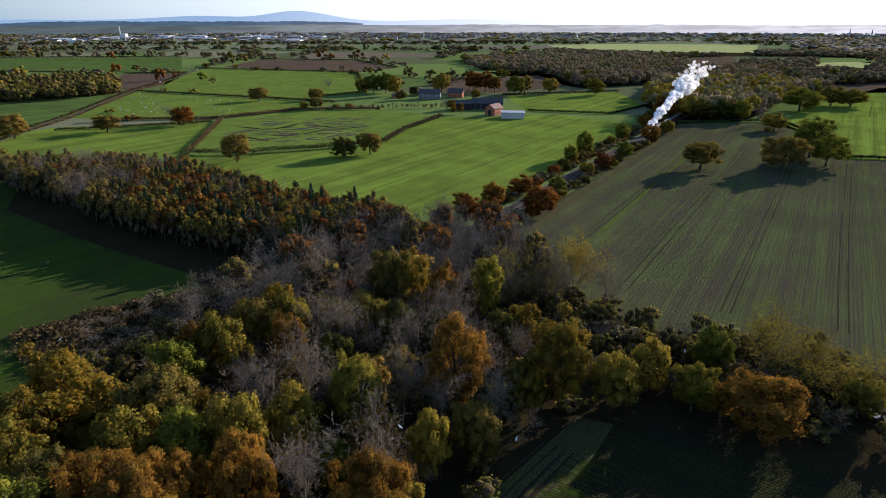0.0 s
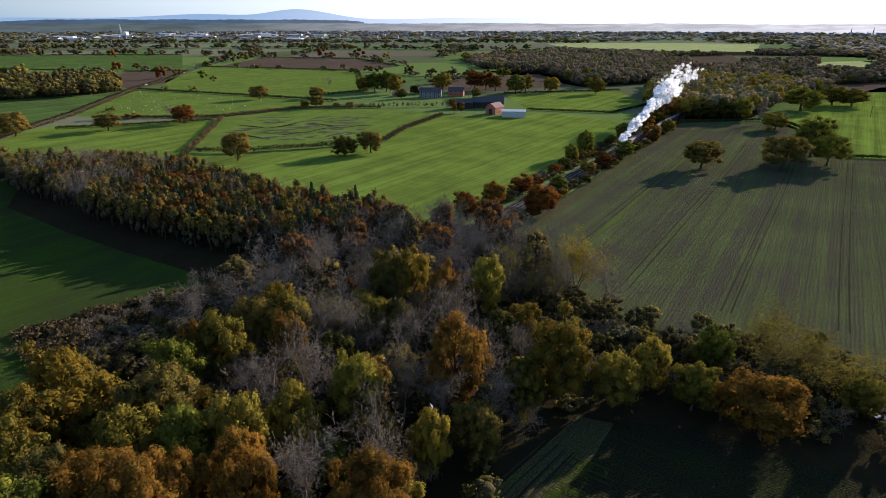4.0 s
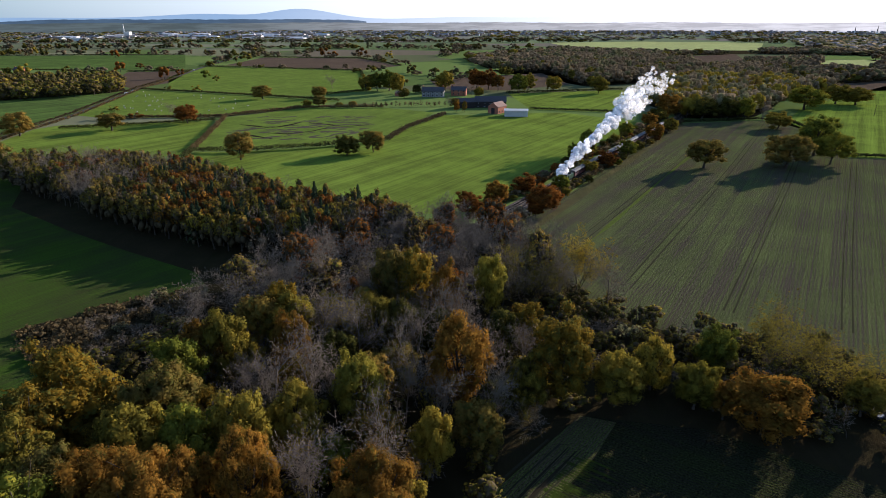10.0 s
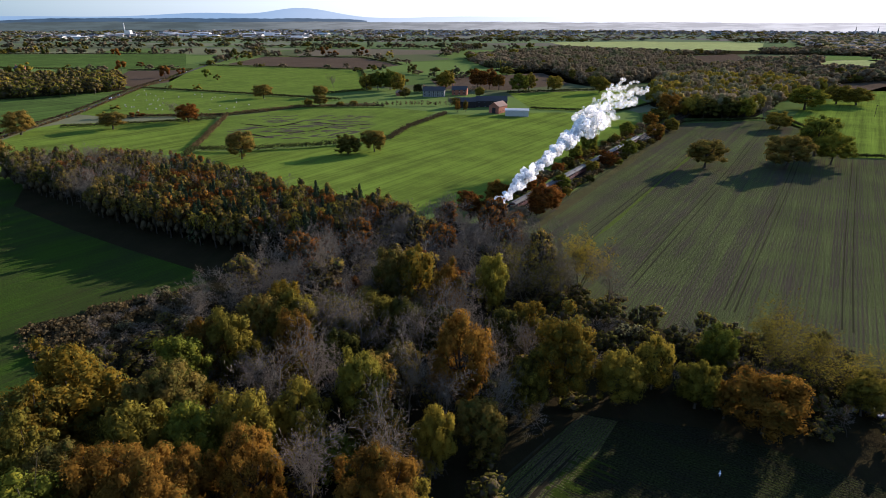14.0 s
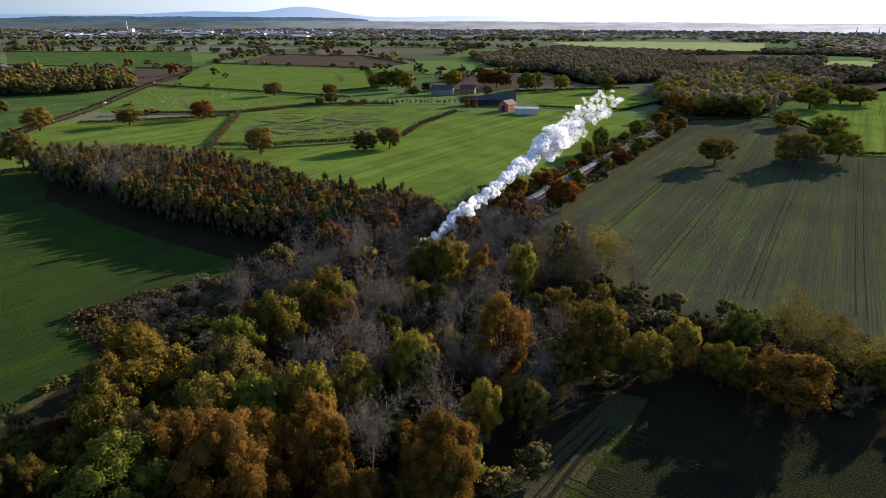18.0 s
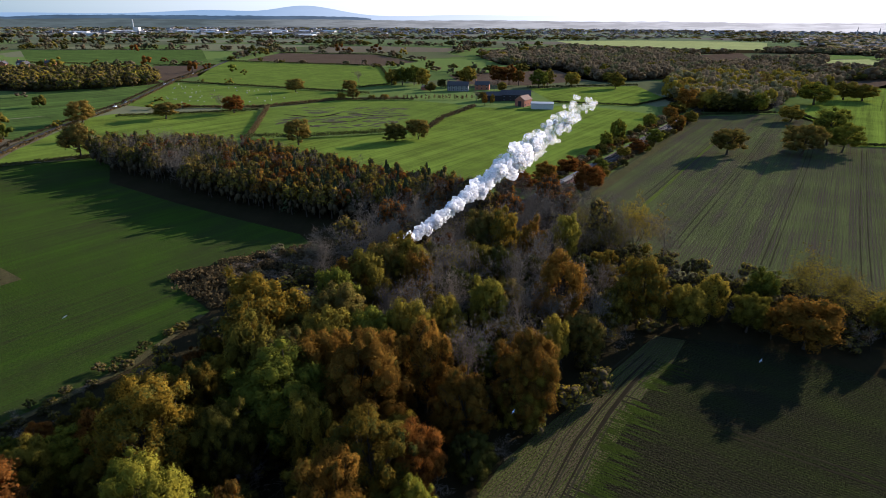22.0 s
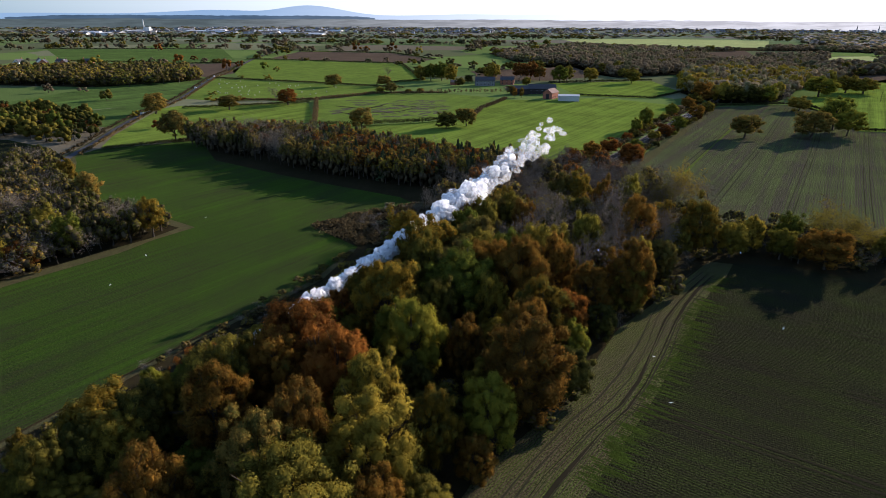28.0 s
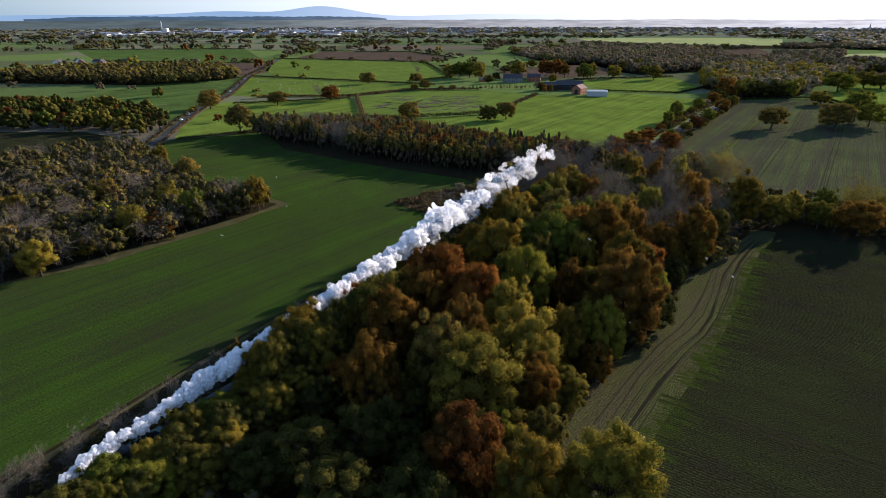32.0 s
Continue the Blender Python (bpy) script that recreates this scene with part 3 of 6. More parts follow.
FIELDS = [
    ("meadow", "smooth bright green field of young winter wheat", [(-134, 300), (-134, 314), (-113, 314), (-73, 327), (-34, 347), (-26, 386), (-1, 448), (45, 444), (68, 458), (90, 459), (124, 424), (139, 405), (12, 212), (-10, 205), (-74, 225), (-113, 255)]),
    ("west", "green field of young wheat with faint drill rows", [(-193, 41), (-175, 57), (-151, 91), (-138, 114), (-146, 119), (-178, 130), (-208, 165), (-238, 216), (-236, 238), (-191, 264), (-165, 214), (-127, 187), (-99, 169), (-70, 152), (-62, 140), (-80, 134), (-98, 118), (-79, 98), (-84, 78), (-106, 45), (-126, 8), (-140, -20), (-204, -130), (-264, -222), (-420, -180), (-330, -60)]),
    ("east", "drilled wheat field, thin green over brown soil", [(23, 192), (52, 236), (95, 307), (159, 408), (222, 421), (236, 409), (229, 371), (205, 300), (300, 285), (520, 240), (400, 20), (140, 77), (91, 100), (77, 108), (54, 116), (38, 128)]),
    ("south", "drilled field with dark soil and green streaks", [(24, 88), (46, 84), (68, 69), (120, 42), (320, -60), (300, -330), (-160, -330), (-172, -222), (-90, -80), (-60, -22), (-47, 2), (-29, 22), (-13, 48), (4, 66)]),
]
for mat, label, pts in FIELDS:
    field(pts, mat, label)
FAR_FIELDS = [
    ("meadow", "green wheat field beyond the plantation", [(-247, 275), (-257, 325), (-268, 385), (-262, 400), (-164, 421), (-136, 308), (-184, 290), (-196, 281), (-205, 268), (-236, 242)]),
    ("pasture", "grazed green pasture with sheep", [(-312, 619), (-168, 560), (-95, 529), (-119, 485), (-167, 439), (-246, 432), (-275, 445)]),
    ("pasture", "open green pasture", [(-329, 723), (-374, 944), (-119, 856), (-80, 610), (-123, 570), (-171, 569), (-288, 630)]),
    ("plough", "ploughed brown field", [(-348, 970), (-347, 1185), (-157, 1140), (-71, 956), (-118, 866)]),
    ("pasture", "wet pasture with winding ditches", [(-159, 434), (-115, 486), (-51, 487), (-9, 460), (-32, 372), (-34, 353), (-74, 332), (-129, 317), (-140, 329)]),
    ("grass", "green field beside the road", [(-396, 533), (-327, 593), (-315, 603), (-278, 451), (-298, 394), (-420, 300)]),
    ("grass", "narrow green field beside the road", [(-259, 300), (-266, 345), (-284, 440), (-298, 394), (-345, 345), (-300, 318)]),
    ("plough", "brown field by the road", [(-437, 844), (-356, 857), (-314, 689), (-323, 629), (-383, 687)]),
    ("grass", "far green pasture", [(-894, 1237), (-537, 1276), (-390, 920), (-480, 863), (-647, 888)]),
    ("meadow", "green paddock beside the farm", [(59, 584), (177, 617), (171, 509), (128, 462), (67, 477)]),
    ("meadow", "bright green pasture with parkland trees", [(229, 405), (287, 488), (467, 652), (900, 700), (560, 250), (300, 290), (207, 302), (232, 371)]),
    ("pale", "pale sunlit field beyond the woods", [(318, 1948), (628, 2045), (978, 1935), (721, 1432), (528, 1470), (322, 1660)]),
    ("plough", "brown field among the woods", [(478, 1208), (597, 1289), (518, 1071), (411, 988)]),
    ("plough", "brown field beyond the parkland", [(420, 669), (512, 714), (620, 720), (560, 620), (442, 608), (386, 603)]),
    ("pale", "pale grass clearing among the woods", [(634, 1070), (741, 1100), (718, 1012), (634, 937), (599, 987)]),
    ("plough", "brown field behind the farm", [(-21, 733), (127, 818), (136, 671), (62, 613), (-7, 622)]),
]
for mat, label, pts in FAR_FIELDS:
    field(pts, mat, label)


def ribbon(name, pts, width, mat, label, cat, z, kind="structure", seed=1, wobble=0.0):
    """A narrow strip on the ground along a line."""
    rng = np.random.default_rng(seed)
    p = np.array(pts, float)
    out = [p[0]]
    for a, b in zip(p[:-1], p[1:]):
        k = max(1, int(np.linalg.norm(b - a) / 12))
        out += [a + (b - a) * (j + 1) / k for j in range(k)]
    p = np.array(out)
    d = np.gradient(p, axis=0)
    d /= np.linalg.norm(d, axis=1, keepdims=True)
    n = np.stack([d[:, 1], -d[:, 0]], 1)
    w = width / 2 * (1 + rng.normal(0, wobble, (len(p), 1)))
    top = np.full((len(p), 1), z)
    v = np.concatenate([np.hstack([p - n * w, top]), np.hstack([p + n * w, top])])
    m = len(p)
    f = np.array([(i, i + m, i + m + 1, i + 1) for i in range(m - 1)])
    return tagged(new(name, mesh_np(name, v, f, mat)), label, cat, kind=kind)


# ---- woods ----
WOOD_SOUTH = [
    (-54, -36, 17, 7, 'lime'), (-73, -31.5, 17, 6.3, 'rust'), (-65, -37, 17, 5, 'gold'), (-88, -14, 18, 5, 'orange'), (-71, -14.5, 18, 8.5, 'olive'),
    (-78, 22, 20, 8, 'rust'), (-70, 13, 20, 6.5, 'rust'), (-80, 15.5, 17, 5.5, 'orange'), (-87, 4.5, 17, 5.5, 'orange'), (-72.5, -2.5, 19, 5, 'orange'),
    (-89.5, 11.5, 18, 6, 'olive'), (-77, -8.5, 18.5, 5, 'oak'), (-64, 8, 18, 5.5, 'olive'), (-62.5, -4, 18, 7, 'olive'), (-54, 3, 15, 4.5, 'gold'),
    (-45, 7, 15, 4.6, 'green'), (-47.5, 0, 8.5, 3.2, 'orange'), (-61, -12, 13, 4.2, 'orange'), (-79, -38, 14, 6, 'dark'),
    (-90, -35, 11, 6, 'dark'), (-103, -28, 9, 5, 'dark'), (-96, -26, 10, 6, 'dark'), (-87, -23, 12, 6, 'dark'), (-111, -29, 8, 4, 'olive'),
]
WOOD_MIDDLE = [
    (-38.5, 15, 20, 7.5, 'orange'), (-32.5, 36, 18, 6, 'gold'), (-27, 39, 14, 4.5, 'rust'), (-37, 29, 16.5, 5.2, 'orange'), (-36, 52, 20, 7.5, 'orange'),
    (-48, 49.5, 19, 9, 'green'), (-58, 26, 18, 6, 'green'), (-64, 39, 20, 7.5, 'gold'), (-48.5, 25, 15, 3.8, 'orange'), (-58, 77, 17, 7, 'gold'),
    (-32, 107, 16, 6, 'olive'), (-20, 50, 15, 5, 'orange'), (-9.5, 55, 13, 4.6, 'olive'), (-23, 74, 16, 5, 'olive'), (-69, 47, 16, 6, 'gold'),
    (-62, 52, 15, 4, 'gold'), (-54, 40, 16, 4.5, 'olive'), (-62, 31, 15, 4.5, 'green'), (-42.5, 43, 16, 4, 'olive'), (-105.5, 4, 15, 6.5, 'gold'),
    (-110, -4, 12, 5.5, 'gold'), (-100, -1, 13, 5, 'olive'), (-119, -27, 8, 3, 'olive'), (-120, -37, 9, 3, 'lime'),
]
WOOD_EAST = [
    (21, 91, 19, 6, 'gold'), (31, 91, 11, 5, 'olive'), (39, 96, 12, 4, 'olive'), (45, 90, 10, 4.5, 'lime'), (53, 101, 11, 4, 'green'),
    (65, 103, 13, 5.5, 'sparse'), (71, 101, 10, 4, 'sparse'), (74, 94, 10, 5, 'sparse'), (54, 83, 12, 7, 'orange'), (49, 87, 8, 3, 'orange'),
    (74, 88, 9, 4, 'olive'), (2, 89, 19, 6, 'orange'), (-14, 81, 18, 4.5, 'yellow'), (10, 124, 17, 4, 'yellow'), (20, 130, 16, 5, 'sparse'),
    (34, 139, 15, 5, 'sparse'), (28, 131, 15, 4, 'bare'), (39, 128, 13, 5, 'bare'),
]
WOOD_CORE = [
    (-13, 126, 18, 5, 'oak'), (-7, 124, 18, 5, 'gold'), (-0, 118, 18, 4, 'orange'), (4, 112, 17, 5, 'bare'), (-7, 101, 18, 6, 'bare'),
    (-17, 102, 17, 6, 'bare'), (-31, 136, 16, 6, 'bare'), (-41, 126, 14, 5, 'bare'), (-54, 114, 12, 5, 'bare'), (-39, 107, 17, 5, 'oak'),
    (-35, 111, 16, 5, 'gold'), (-25, 104, 17, 6, 'bare'), (-41, 95, 17, 5, 'olive'), (-47, 96, 16, 5, 'orange'), (-46, 87, 17, 5, 'green'),
    (-29, 97, 16, 4, 'orange'), (-31, 84, 18, 7, 'bare'), (-22, 83, 18, 6, 'bare'), (-7, 86, 17, 5, 'bare'), (9, 94, 17, 5, 'bare'),
]
WOOD_WEST = [
    (-59, 81, 18, 6, 'gold'), (-44, 76, 18, 6, 'oak'), (-44, 67, 18, 6, 'olive'), (-59, 69, 18, 6, 'gold'), (-56, 62, 18, 5, 'olive'),
    (-36, 67, 18, 6, 'green'), (-29, 69, 18, 5, 'olive'), (-42, 57, 18, 6, 'orange'), (-49, 56, 18, 6, 'oak'), (-26, 60, 18, 5, 'orange'),
    (-34, 56, 18, 5, 'orange'), (-19, 62, 18, 6, 'bare'), (-9, 68, 17, 6, 'bare'), (-9, 56, 18, 6, 'orange'), (-2, 72, 14, 3.5, 'olive'),
]
COPSE = [
    (-145, 106, 13, 4.5, 'gold'), (-162, 91, 13, 5, 'green'), (-172, 98, 13, 5, 'olive'), (-201, 115, 12, 5, 'bare'), (-201, 108, 12, 5, 'gold'),
    (-186, 143, 12, 5, 'oak'), (-209, 168, 11, 4, 'gold'), (-180, 60, 7, 3, 'gold'), (-197, 64, 12, 5, 'bare'), (-219, 87, 12, 5, 'gold'),
    (-174, 75, 12, 5, 'olive'), (-197, 81, 12, 5, 'bare'), (-156, 108, 12, 5, 'bare'), (-168, 78, 8, 4, 'rust'),
    (-186, 48, 11, 5, 'olive'), (-191, 113, 13, 5, 'bare'),
]
RAILSIDE = [
    (8, 204, 9, 5, 'rust'), (19, 217, 10, 5, 'orange'), (35, 207, 11, 7, 'rust'), (32, 233, 8, 5, 'rust'), (20, 188, 6, 4, 'olive'),
    (46, 239, 7, 4, 'green'), (65, 268, 6, 4, 'olive'), (74, 308, 14, 5, 'green'), (64, 293, 9, 4, 'green'), (77, 280, 8, 5, 'rust'),
    (94, 304, 9, 5, 'green'), (108, 357, 10, 5, 'green'), (123, 351, 10, 6, 'orange'), (142, 377, 9, 5, 'olive'),
]
FIELD_TREES = [
    (123, 278, 15, 9.5, 'oak'), (162, 278, 16.5, 10.5, 'oak'), (191, 305, 21, 11, 'green'), (188, 286, 16, 9, 'green'), (-104, 295, 15, 8, 'oak'),
    (-52, 307, 11, 7, 'dark'), (-39, 314, 13, 7.5, 'oak'), (215, 387, 11, 9, 'olive'), (282, 476, 19, 15, 'green'), (327, 509, 16, 12, 'olive'),
    (340, 503, 15, 13, 'olive'), (218, 413, 13.5, 6, 'bare'), (-117, 630, 14, 6, 'bare'), (-165, 543, 12.5, 9, 'oak'), (-115, 549, 11, 8, 'oak'),
    (-215, 381, 12, 9, 'oak'), (-189, 416, 13, 7, 'bare'), (-178, 410, 13, 8.5, 'rust'),
]
rng = np.random.default_rng(5)
stood = []


def near_any(x, y, gap):
    return any((x - a) ** 2 + (y - b) ** 2 < gap * gap for a, b in stood)


def stand(rows, where, group, lod=0, corridor=3.4):
    for x, y, h, r, kind in rows:
        off = line_off(x, y)
        if abs(off) < corridor + r * 0.25:
            x, y = x + RN[0] * math.copysign(corridor + r * 0.25 - abs(off), off), y + RN[1] * math.copysign(corridor + r * 0.25 - abs(off), off)
        place_tree(kind, x, y, h, r, lod if lod or y < 62 else 1, rng, where, group)
        stood.append((x, y))


def fill(poly, gap, kinds, h, r, where, group, lod, most, corridor=6.0):
    """Fills a plan outline with trees that keep apart."""
    xs, ys = [p[0] for p in poly], [p[1] for p in poly]
    made = 0
    names = [k for k, w in kinds for _ in range(w)]
    for _ in range(most * 40):
        x, y = rng.uniform(min(xs), max(xs)), rng.uniform(min(ys), max(ys))
        if made >= most:
            break
        if not inside(poly, x, y) or near_any(x, y, gap) or abs(line_off(x, y)) < corridor:
            continue
        k = names[rng.integers(len(names))]
        s = rng.uniform(0.85, 1.1)
        place_tree(k, x, y, rng.uniform(*h), rng.uniform(*r) * s, lod if lod or y < 62 else 1, rng, where, group)
        stood.append((x, y))
        made += 1
    return made


stand(WOOD_SOUTH, "in the wood", "trees of the wood")
stand(WOOD_MIDDLE, "in the wood", "trees of the wood")
stand(WOOD_EAST, "at the wood's edge", "trees of the wood")
stand(WOOD_CORE, "in the mixed wood", "trees of the wood")
stand(WOOD_WEST, "in the mixed wood", "trees of the wood")
stand(COPSE, "in the copse", "trees of the copse", 1)
stand(RAILSIDE, "on the railway bank", "lineside trees", 1)
stand(FIELD_TREES, "beside the fields", "field trees", 1)
stand([(158, 428, 18, 9, "orange"), (183, 430, 15, 11, "dark"), (202, 432, 15, 10, "dark"), (212, 427, 16, 7, "green"), (172, 446, 15, 9, "moss"), (146, 414, 10, 7, "olive"), (135, 398, 9, 6, "orange"), (192, 446, 16, 9, "moss")], "at the edge of the far wood", "wood edge trees", 1)
stand([(-261, 361, 15, 9.5, "oak"), (-204, 261, 17.5, 9, "oak")], "beside the road", "roadside trees", 1)

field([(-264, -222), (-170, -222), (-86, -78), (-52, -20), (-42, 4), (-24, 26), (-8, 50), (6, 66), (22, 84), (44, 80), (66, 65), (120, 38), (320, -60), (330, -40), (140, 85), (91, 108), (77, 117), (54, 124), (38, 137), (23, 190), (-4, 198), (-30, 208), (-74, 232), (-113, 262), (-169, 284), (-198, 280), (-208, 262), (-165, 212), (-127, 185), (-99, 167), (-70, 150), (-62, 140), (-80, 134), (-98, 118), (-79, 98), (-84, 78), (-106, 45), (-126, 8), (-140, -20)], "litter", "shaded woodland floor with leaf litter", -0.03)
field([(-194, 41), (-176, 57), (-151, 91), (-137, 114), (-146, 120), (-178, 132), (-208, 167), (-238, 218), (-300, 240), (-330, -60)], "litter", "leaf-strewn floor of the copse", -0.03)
# trees close along the east side of the line
for k, s0 in enumerate(np.arange(14, 196, 4.6)):
    kinds = ["olive", "dark", "gold", "dark", "olive", "green", "rust"] if s0 < 120 else ["bare", "bare", "olive", "bare", "rust"]
    h = 13.0 if s0 < 60 else 10.5
    o = (5.6 if 34 < s0 < 72 else 7.0) + rng.uniform(-0.6, 1.5)
    x, y = on_line(s0 + rng.uniform(-1, 1), o)
    if not near_any(x, y, 3.0):
        place_tree(kinds[k % len(kinds)], x, y, h * rng.uniform(0.9, 1.12), rng.uniform(4.0, 5.0), 0 if s0 < 90 else 1, rng, "beside the railway line", "lineside trees")
        stood.append((x, y))
# mostly dark leaf colours, which deepen the shade along the bank
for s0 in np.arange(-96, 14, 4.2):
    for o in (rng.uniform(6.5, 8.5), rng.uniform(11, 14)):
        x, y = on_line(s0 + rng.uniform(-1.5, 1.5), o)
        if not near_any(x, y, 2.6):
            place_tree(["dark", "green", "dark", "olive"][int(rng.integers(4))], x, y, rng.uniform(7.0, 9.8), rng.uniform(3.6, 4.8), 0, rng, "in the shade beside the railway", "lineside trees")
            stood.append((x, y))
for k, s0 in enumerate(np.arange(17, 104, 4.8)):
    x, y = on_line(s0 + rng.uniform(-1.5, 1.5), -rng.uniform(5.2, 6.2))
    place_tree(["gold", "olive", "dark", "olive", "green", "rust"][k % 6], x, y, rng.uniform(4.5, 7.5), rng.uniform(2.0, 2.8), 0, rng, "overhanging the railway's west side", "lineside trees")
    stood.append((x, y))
# low fill weighted to dark leaves, so gaps between crowns look shaded
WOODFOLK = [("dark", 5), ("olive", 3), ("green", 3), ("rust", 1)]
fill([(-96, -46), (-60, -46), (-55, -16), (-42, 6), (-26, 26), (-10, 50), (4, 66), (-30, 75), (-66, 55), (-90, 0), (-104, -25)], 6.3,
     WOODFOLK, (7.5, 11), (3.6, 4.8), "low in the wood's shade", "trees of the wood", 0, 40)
fill([(-66, 72), (-30, 70), (0, 67), (17, 89), (18, 110), (-10, 120), (-36, 120), (-50, 100)], 6.0,
     [("bare", 5), ("oak", 3), ("gold", 2), ("dark", 2), ("olive", 1)], (11.0, 14.5), (4, 5.5), "in the mixed wood", "trees of the wood", 0, 34)

def spots(poly, gap, kinds, h, r, seed, most, corridor=0.0):
    """Rows for tree_mass inside a plan outline, a gap apart."""
    g = np.random.default_rng(seed)
    xs, ys = [p[0] for p in poly], [p[1] for p in poly]
    names = [k for k, w in kinds for _ in range(w)]
    got, cells = [], {}
    for _ in range(most * 30):
        if len(got) >= most:
            break
        x, y = g.uniform(min(xs), max(xs)), g.uniform(min(ys), max(ys))
        i, j = int(x // gap), int(y // gap)
        if not inside(poly, x, y) or abs(line_off(x, y)) < corridor:
            continue
        if any((x - a) ** 2 + (y - b) ** 2 < gap * gap for di in (-1, 0, 1) for dj in (-1, 0, 1) for a, b in cells.get((i + di, j + dj), ())):
            continue
        cells.setdefault((i, j), []).append((x, y))
        got.append((names[g.integers(len(names))], x, y, g.uniform(*h), g.uniform(*r)))
    return got


tree_mass("hedge_belt", spots([(22, 98), (45, 90), (70, 76), (120, 46), (220, -5), (230, 20), (140, 80), (91, 104), (54, 120), (40, 132), (22, 118)], 3.0, [("olive", 4), ("dark", 5), ("bare", 6), ("oak", 2), ("moss", 1)], (3.0, 6.5), (2.2, 3.6), 27, 290), "tangled trees and bushes of the hedge belt", "hedge belt", 6, 11)
tree_mass("bare_trees", spots([(-60, 124), (-10, 122), (36, 136), (22, 186), (0, 190), (-20, 178), (-50, 150)], 4.6, [("bare", 13), ("rust", 1), ("oak", 2)], (9, 14), (3.8, 5.4), 28, 150, 5), "leafless grey trees with a few fading crowns", "woodland", 5, 12)
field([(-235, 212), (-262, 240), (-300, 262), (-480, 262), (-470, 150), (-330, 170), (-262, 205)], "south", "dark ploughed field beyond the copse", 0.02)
# the plantation: a long dense strip, conifers towards the far side
PLANT = [(-193, 250), (-188, 264), (-169, 273), (-116, 254), (-77, 224), (-41, 201), (-12, 189), (-16, 184), (-44, 166), (-71, 168), (-93, 180), (-121, 198), (-159, 225)]
for west, mix, seed in ((True, [("bare", 7), ("olive", 1), ("dark", 2), ("oak", 4), ("rust", 2)], 21), (False, [("conifer", 3), ("orange", 2), ("olive", 2), ("bare", 2), ("rust", 4), ("oak", 7), ("dark", 3)], 20)):
    rows = [q for q in spots(PLANT, 3.2, mix, (12.2, 13.6), (3.3, 4.4), seed, 700) if (q[1] < -118) == west]
    tree_mass("plantation", rows, "grey-brown larches and autumn trees of the plantation strip" if west else "dense mixed plantation strip of conifers and autumn trees", "plantation", 7, seed)
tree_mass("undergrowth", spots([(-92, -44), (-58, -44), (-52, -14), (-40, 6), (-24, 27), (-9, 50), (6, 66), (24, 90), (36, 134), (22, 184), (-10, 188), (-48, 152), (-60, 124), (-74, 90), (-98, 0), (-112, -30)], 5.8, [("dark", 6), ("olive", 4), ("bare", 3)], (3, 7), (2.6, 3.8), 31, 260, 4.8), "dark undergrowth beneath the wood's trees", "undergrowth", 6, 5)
COPSE_MIX = [("bare", 6), ("dark", 10), ("green", 1), ("oak", 2)]
tree_mass("copse_wood", spots([(-200, 40), (-179, 58), (-154, 92), (-143, 112), (-149, 116), (-180, 127), (-211, 163), (-240, 206), (-248, 200), (-222, 156), (-190, 118), (-168, 106), (-186, 74), (-206, 50)], 3.6, COPSE_MIX, (7, 12.5), (3.4, 4.8), 22, 400), "mixed autumn trees along the copse's edge", "woodland", 6, 6)
tree_mass("copse_wood", spots([(-206, 50), (-186, 74), (-168, 106), (-190, 118), (-222, 156), (-248, 200), (-262, 196), (-300, 150), (-300, 60), (-240, 20)], 5.2, COPSE_MIX, (8, 12.5), (4, 5.6), 29, 330), "mixed autumn trees and grey scrub of the copse", "woodland", 6, 16)
tree_mass("roadside_wood", spots([(-250, 244), (-265, 300), (-300, 340), (-420, 380), (-560, 330), (-480, 268), (-330, 268), (-290, 262)], 6.5, [("olive", 5), ("rust", 2), ("dark", 4), ("green", 2)], (9, 13), (5, 7), 23, 200), "dark autumn wood beside the road", "woodland", 3, 7)
tree_mass("lineside_scrub", spots([(-84, 84), (-78, 98), (-100, 55), (-122, 8), (-136, -20), (-165, -75), (-155, -80), (-120, -20), (-96, 34)], 2.6, [("olive", 3), ("dark", 3), ("oak", 2), ("bare", 2)], (0.9, 2.2), (1.0, 1.9), 24, 190, 4.4), "low scrub on the railway bank", "scrub", 6, 8)
tree_mass("lineside_scrub", spots([(6, 206), (140, 408), (165, 420), (26, 196)], 3.0, [("olive", 4), ("rust", 3), ("moss", 3), ("drab", 3)], (1.2, 3.4), (1.6, 2.8), 25, 260, 5.0), "brown scrub and brambles lining the track", "scrub", 3, 9)


def merged(name, rows, mat, label, cat, lod_n, size, seed, base=0.15):
    """Distant or uncountable growth: leaf clumps of many crowns in one mesh. rows: x, y, height, radius."""
    g = np.random.default_rng(seed)
    vs, fs, ns, k = [], [], [], 0
    for x, y, h, r in rows:
        p, d, _, _ = crown_points(g, lod_n, r, h * base, h, 9)
        v, f = leaf_quads(p + [x, y, 0], d, np.full(len(p), size), g)
        vs.append(v)
        ns.append(np.repeat(d + g.normal(0, 0.2, d.shape), 4, 0))
        fs.append(f + k)
        k += len(v)
    return tagged(new(name, mesh_np(name, np.concatenate(vs), np.concatenate(fs), mat, normals=np.concatenate(ns))), label, cat, kind="stuff")


def scatter(poly, n, h, r, seed):
    g = np.random.default_rng(seed)
    xs, ys = [p[0] for p in poly], [p[1] for p in poly]
    out = []
    while len(out) < n:
        x, y = g.uniform(min(xs), max(xs)), g.uniform(min(ys), max(ys))
        if inside(poly, x, y):
            out.append((x, y, g.uniform(*h), g.uniform(*r)))
    return out


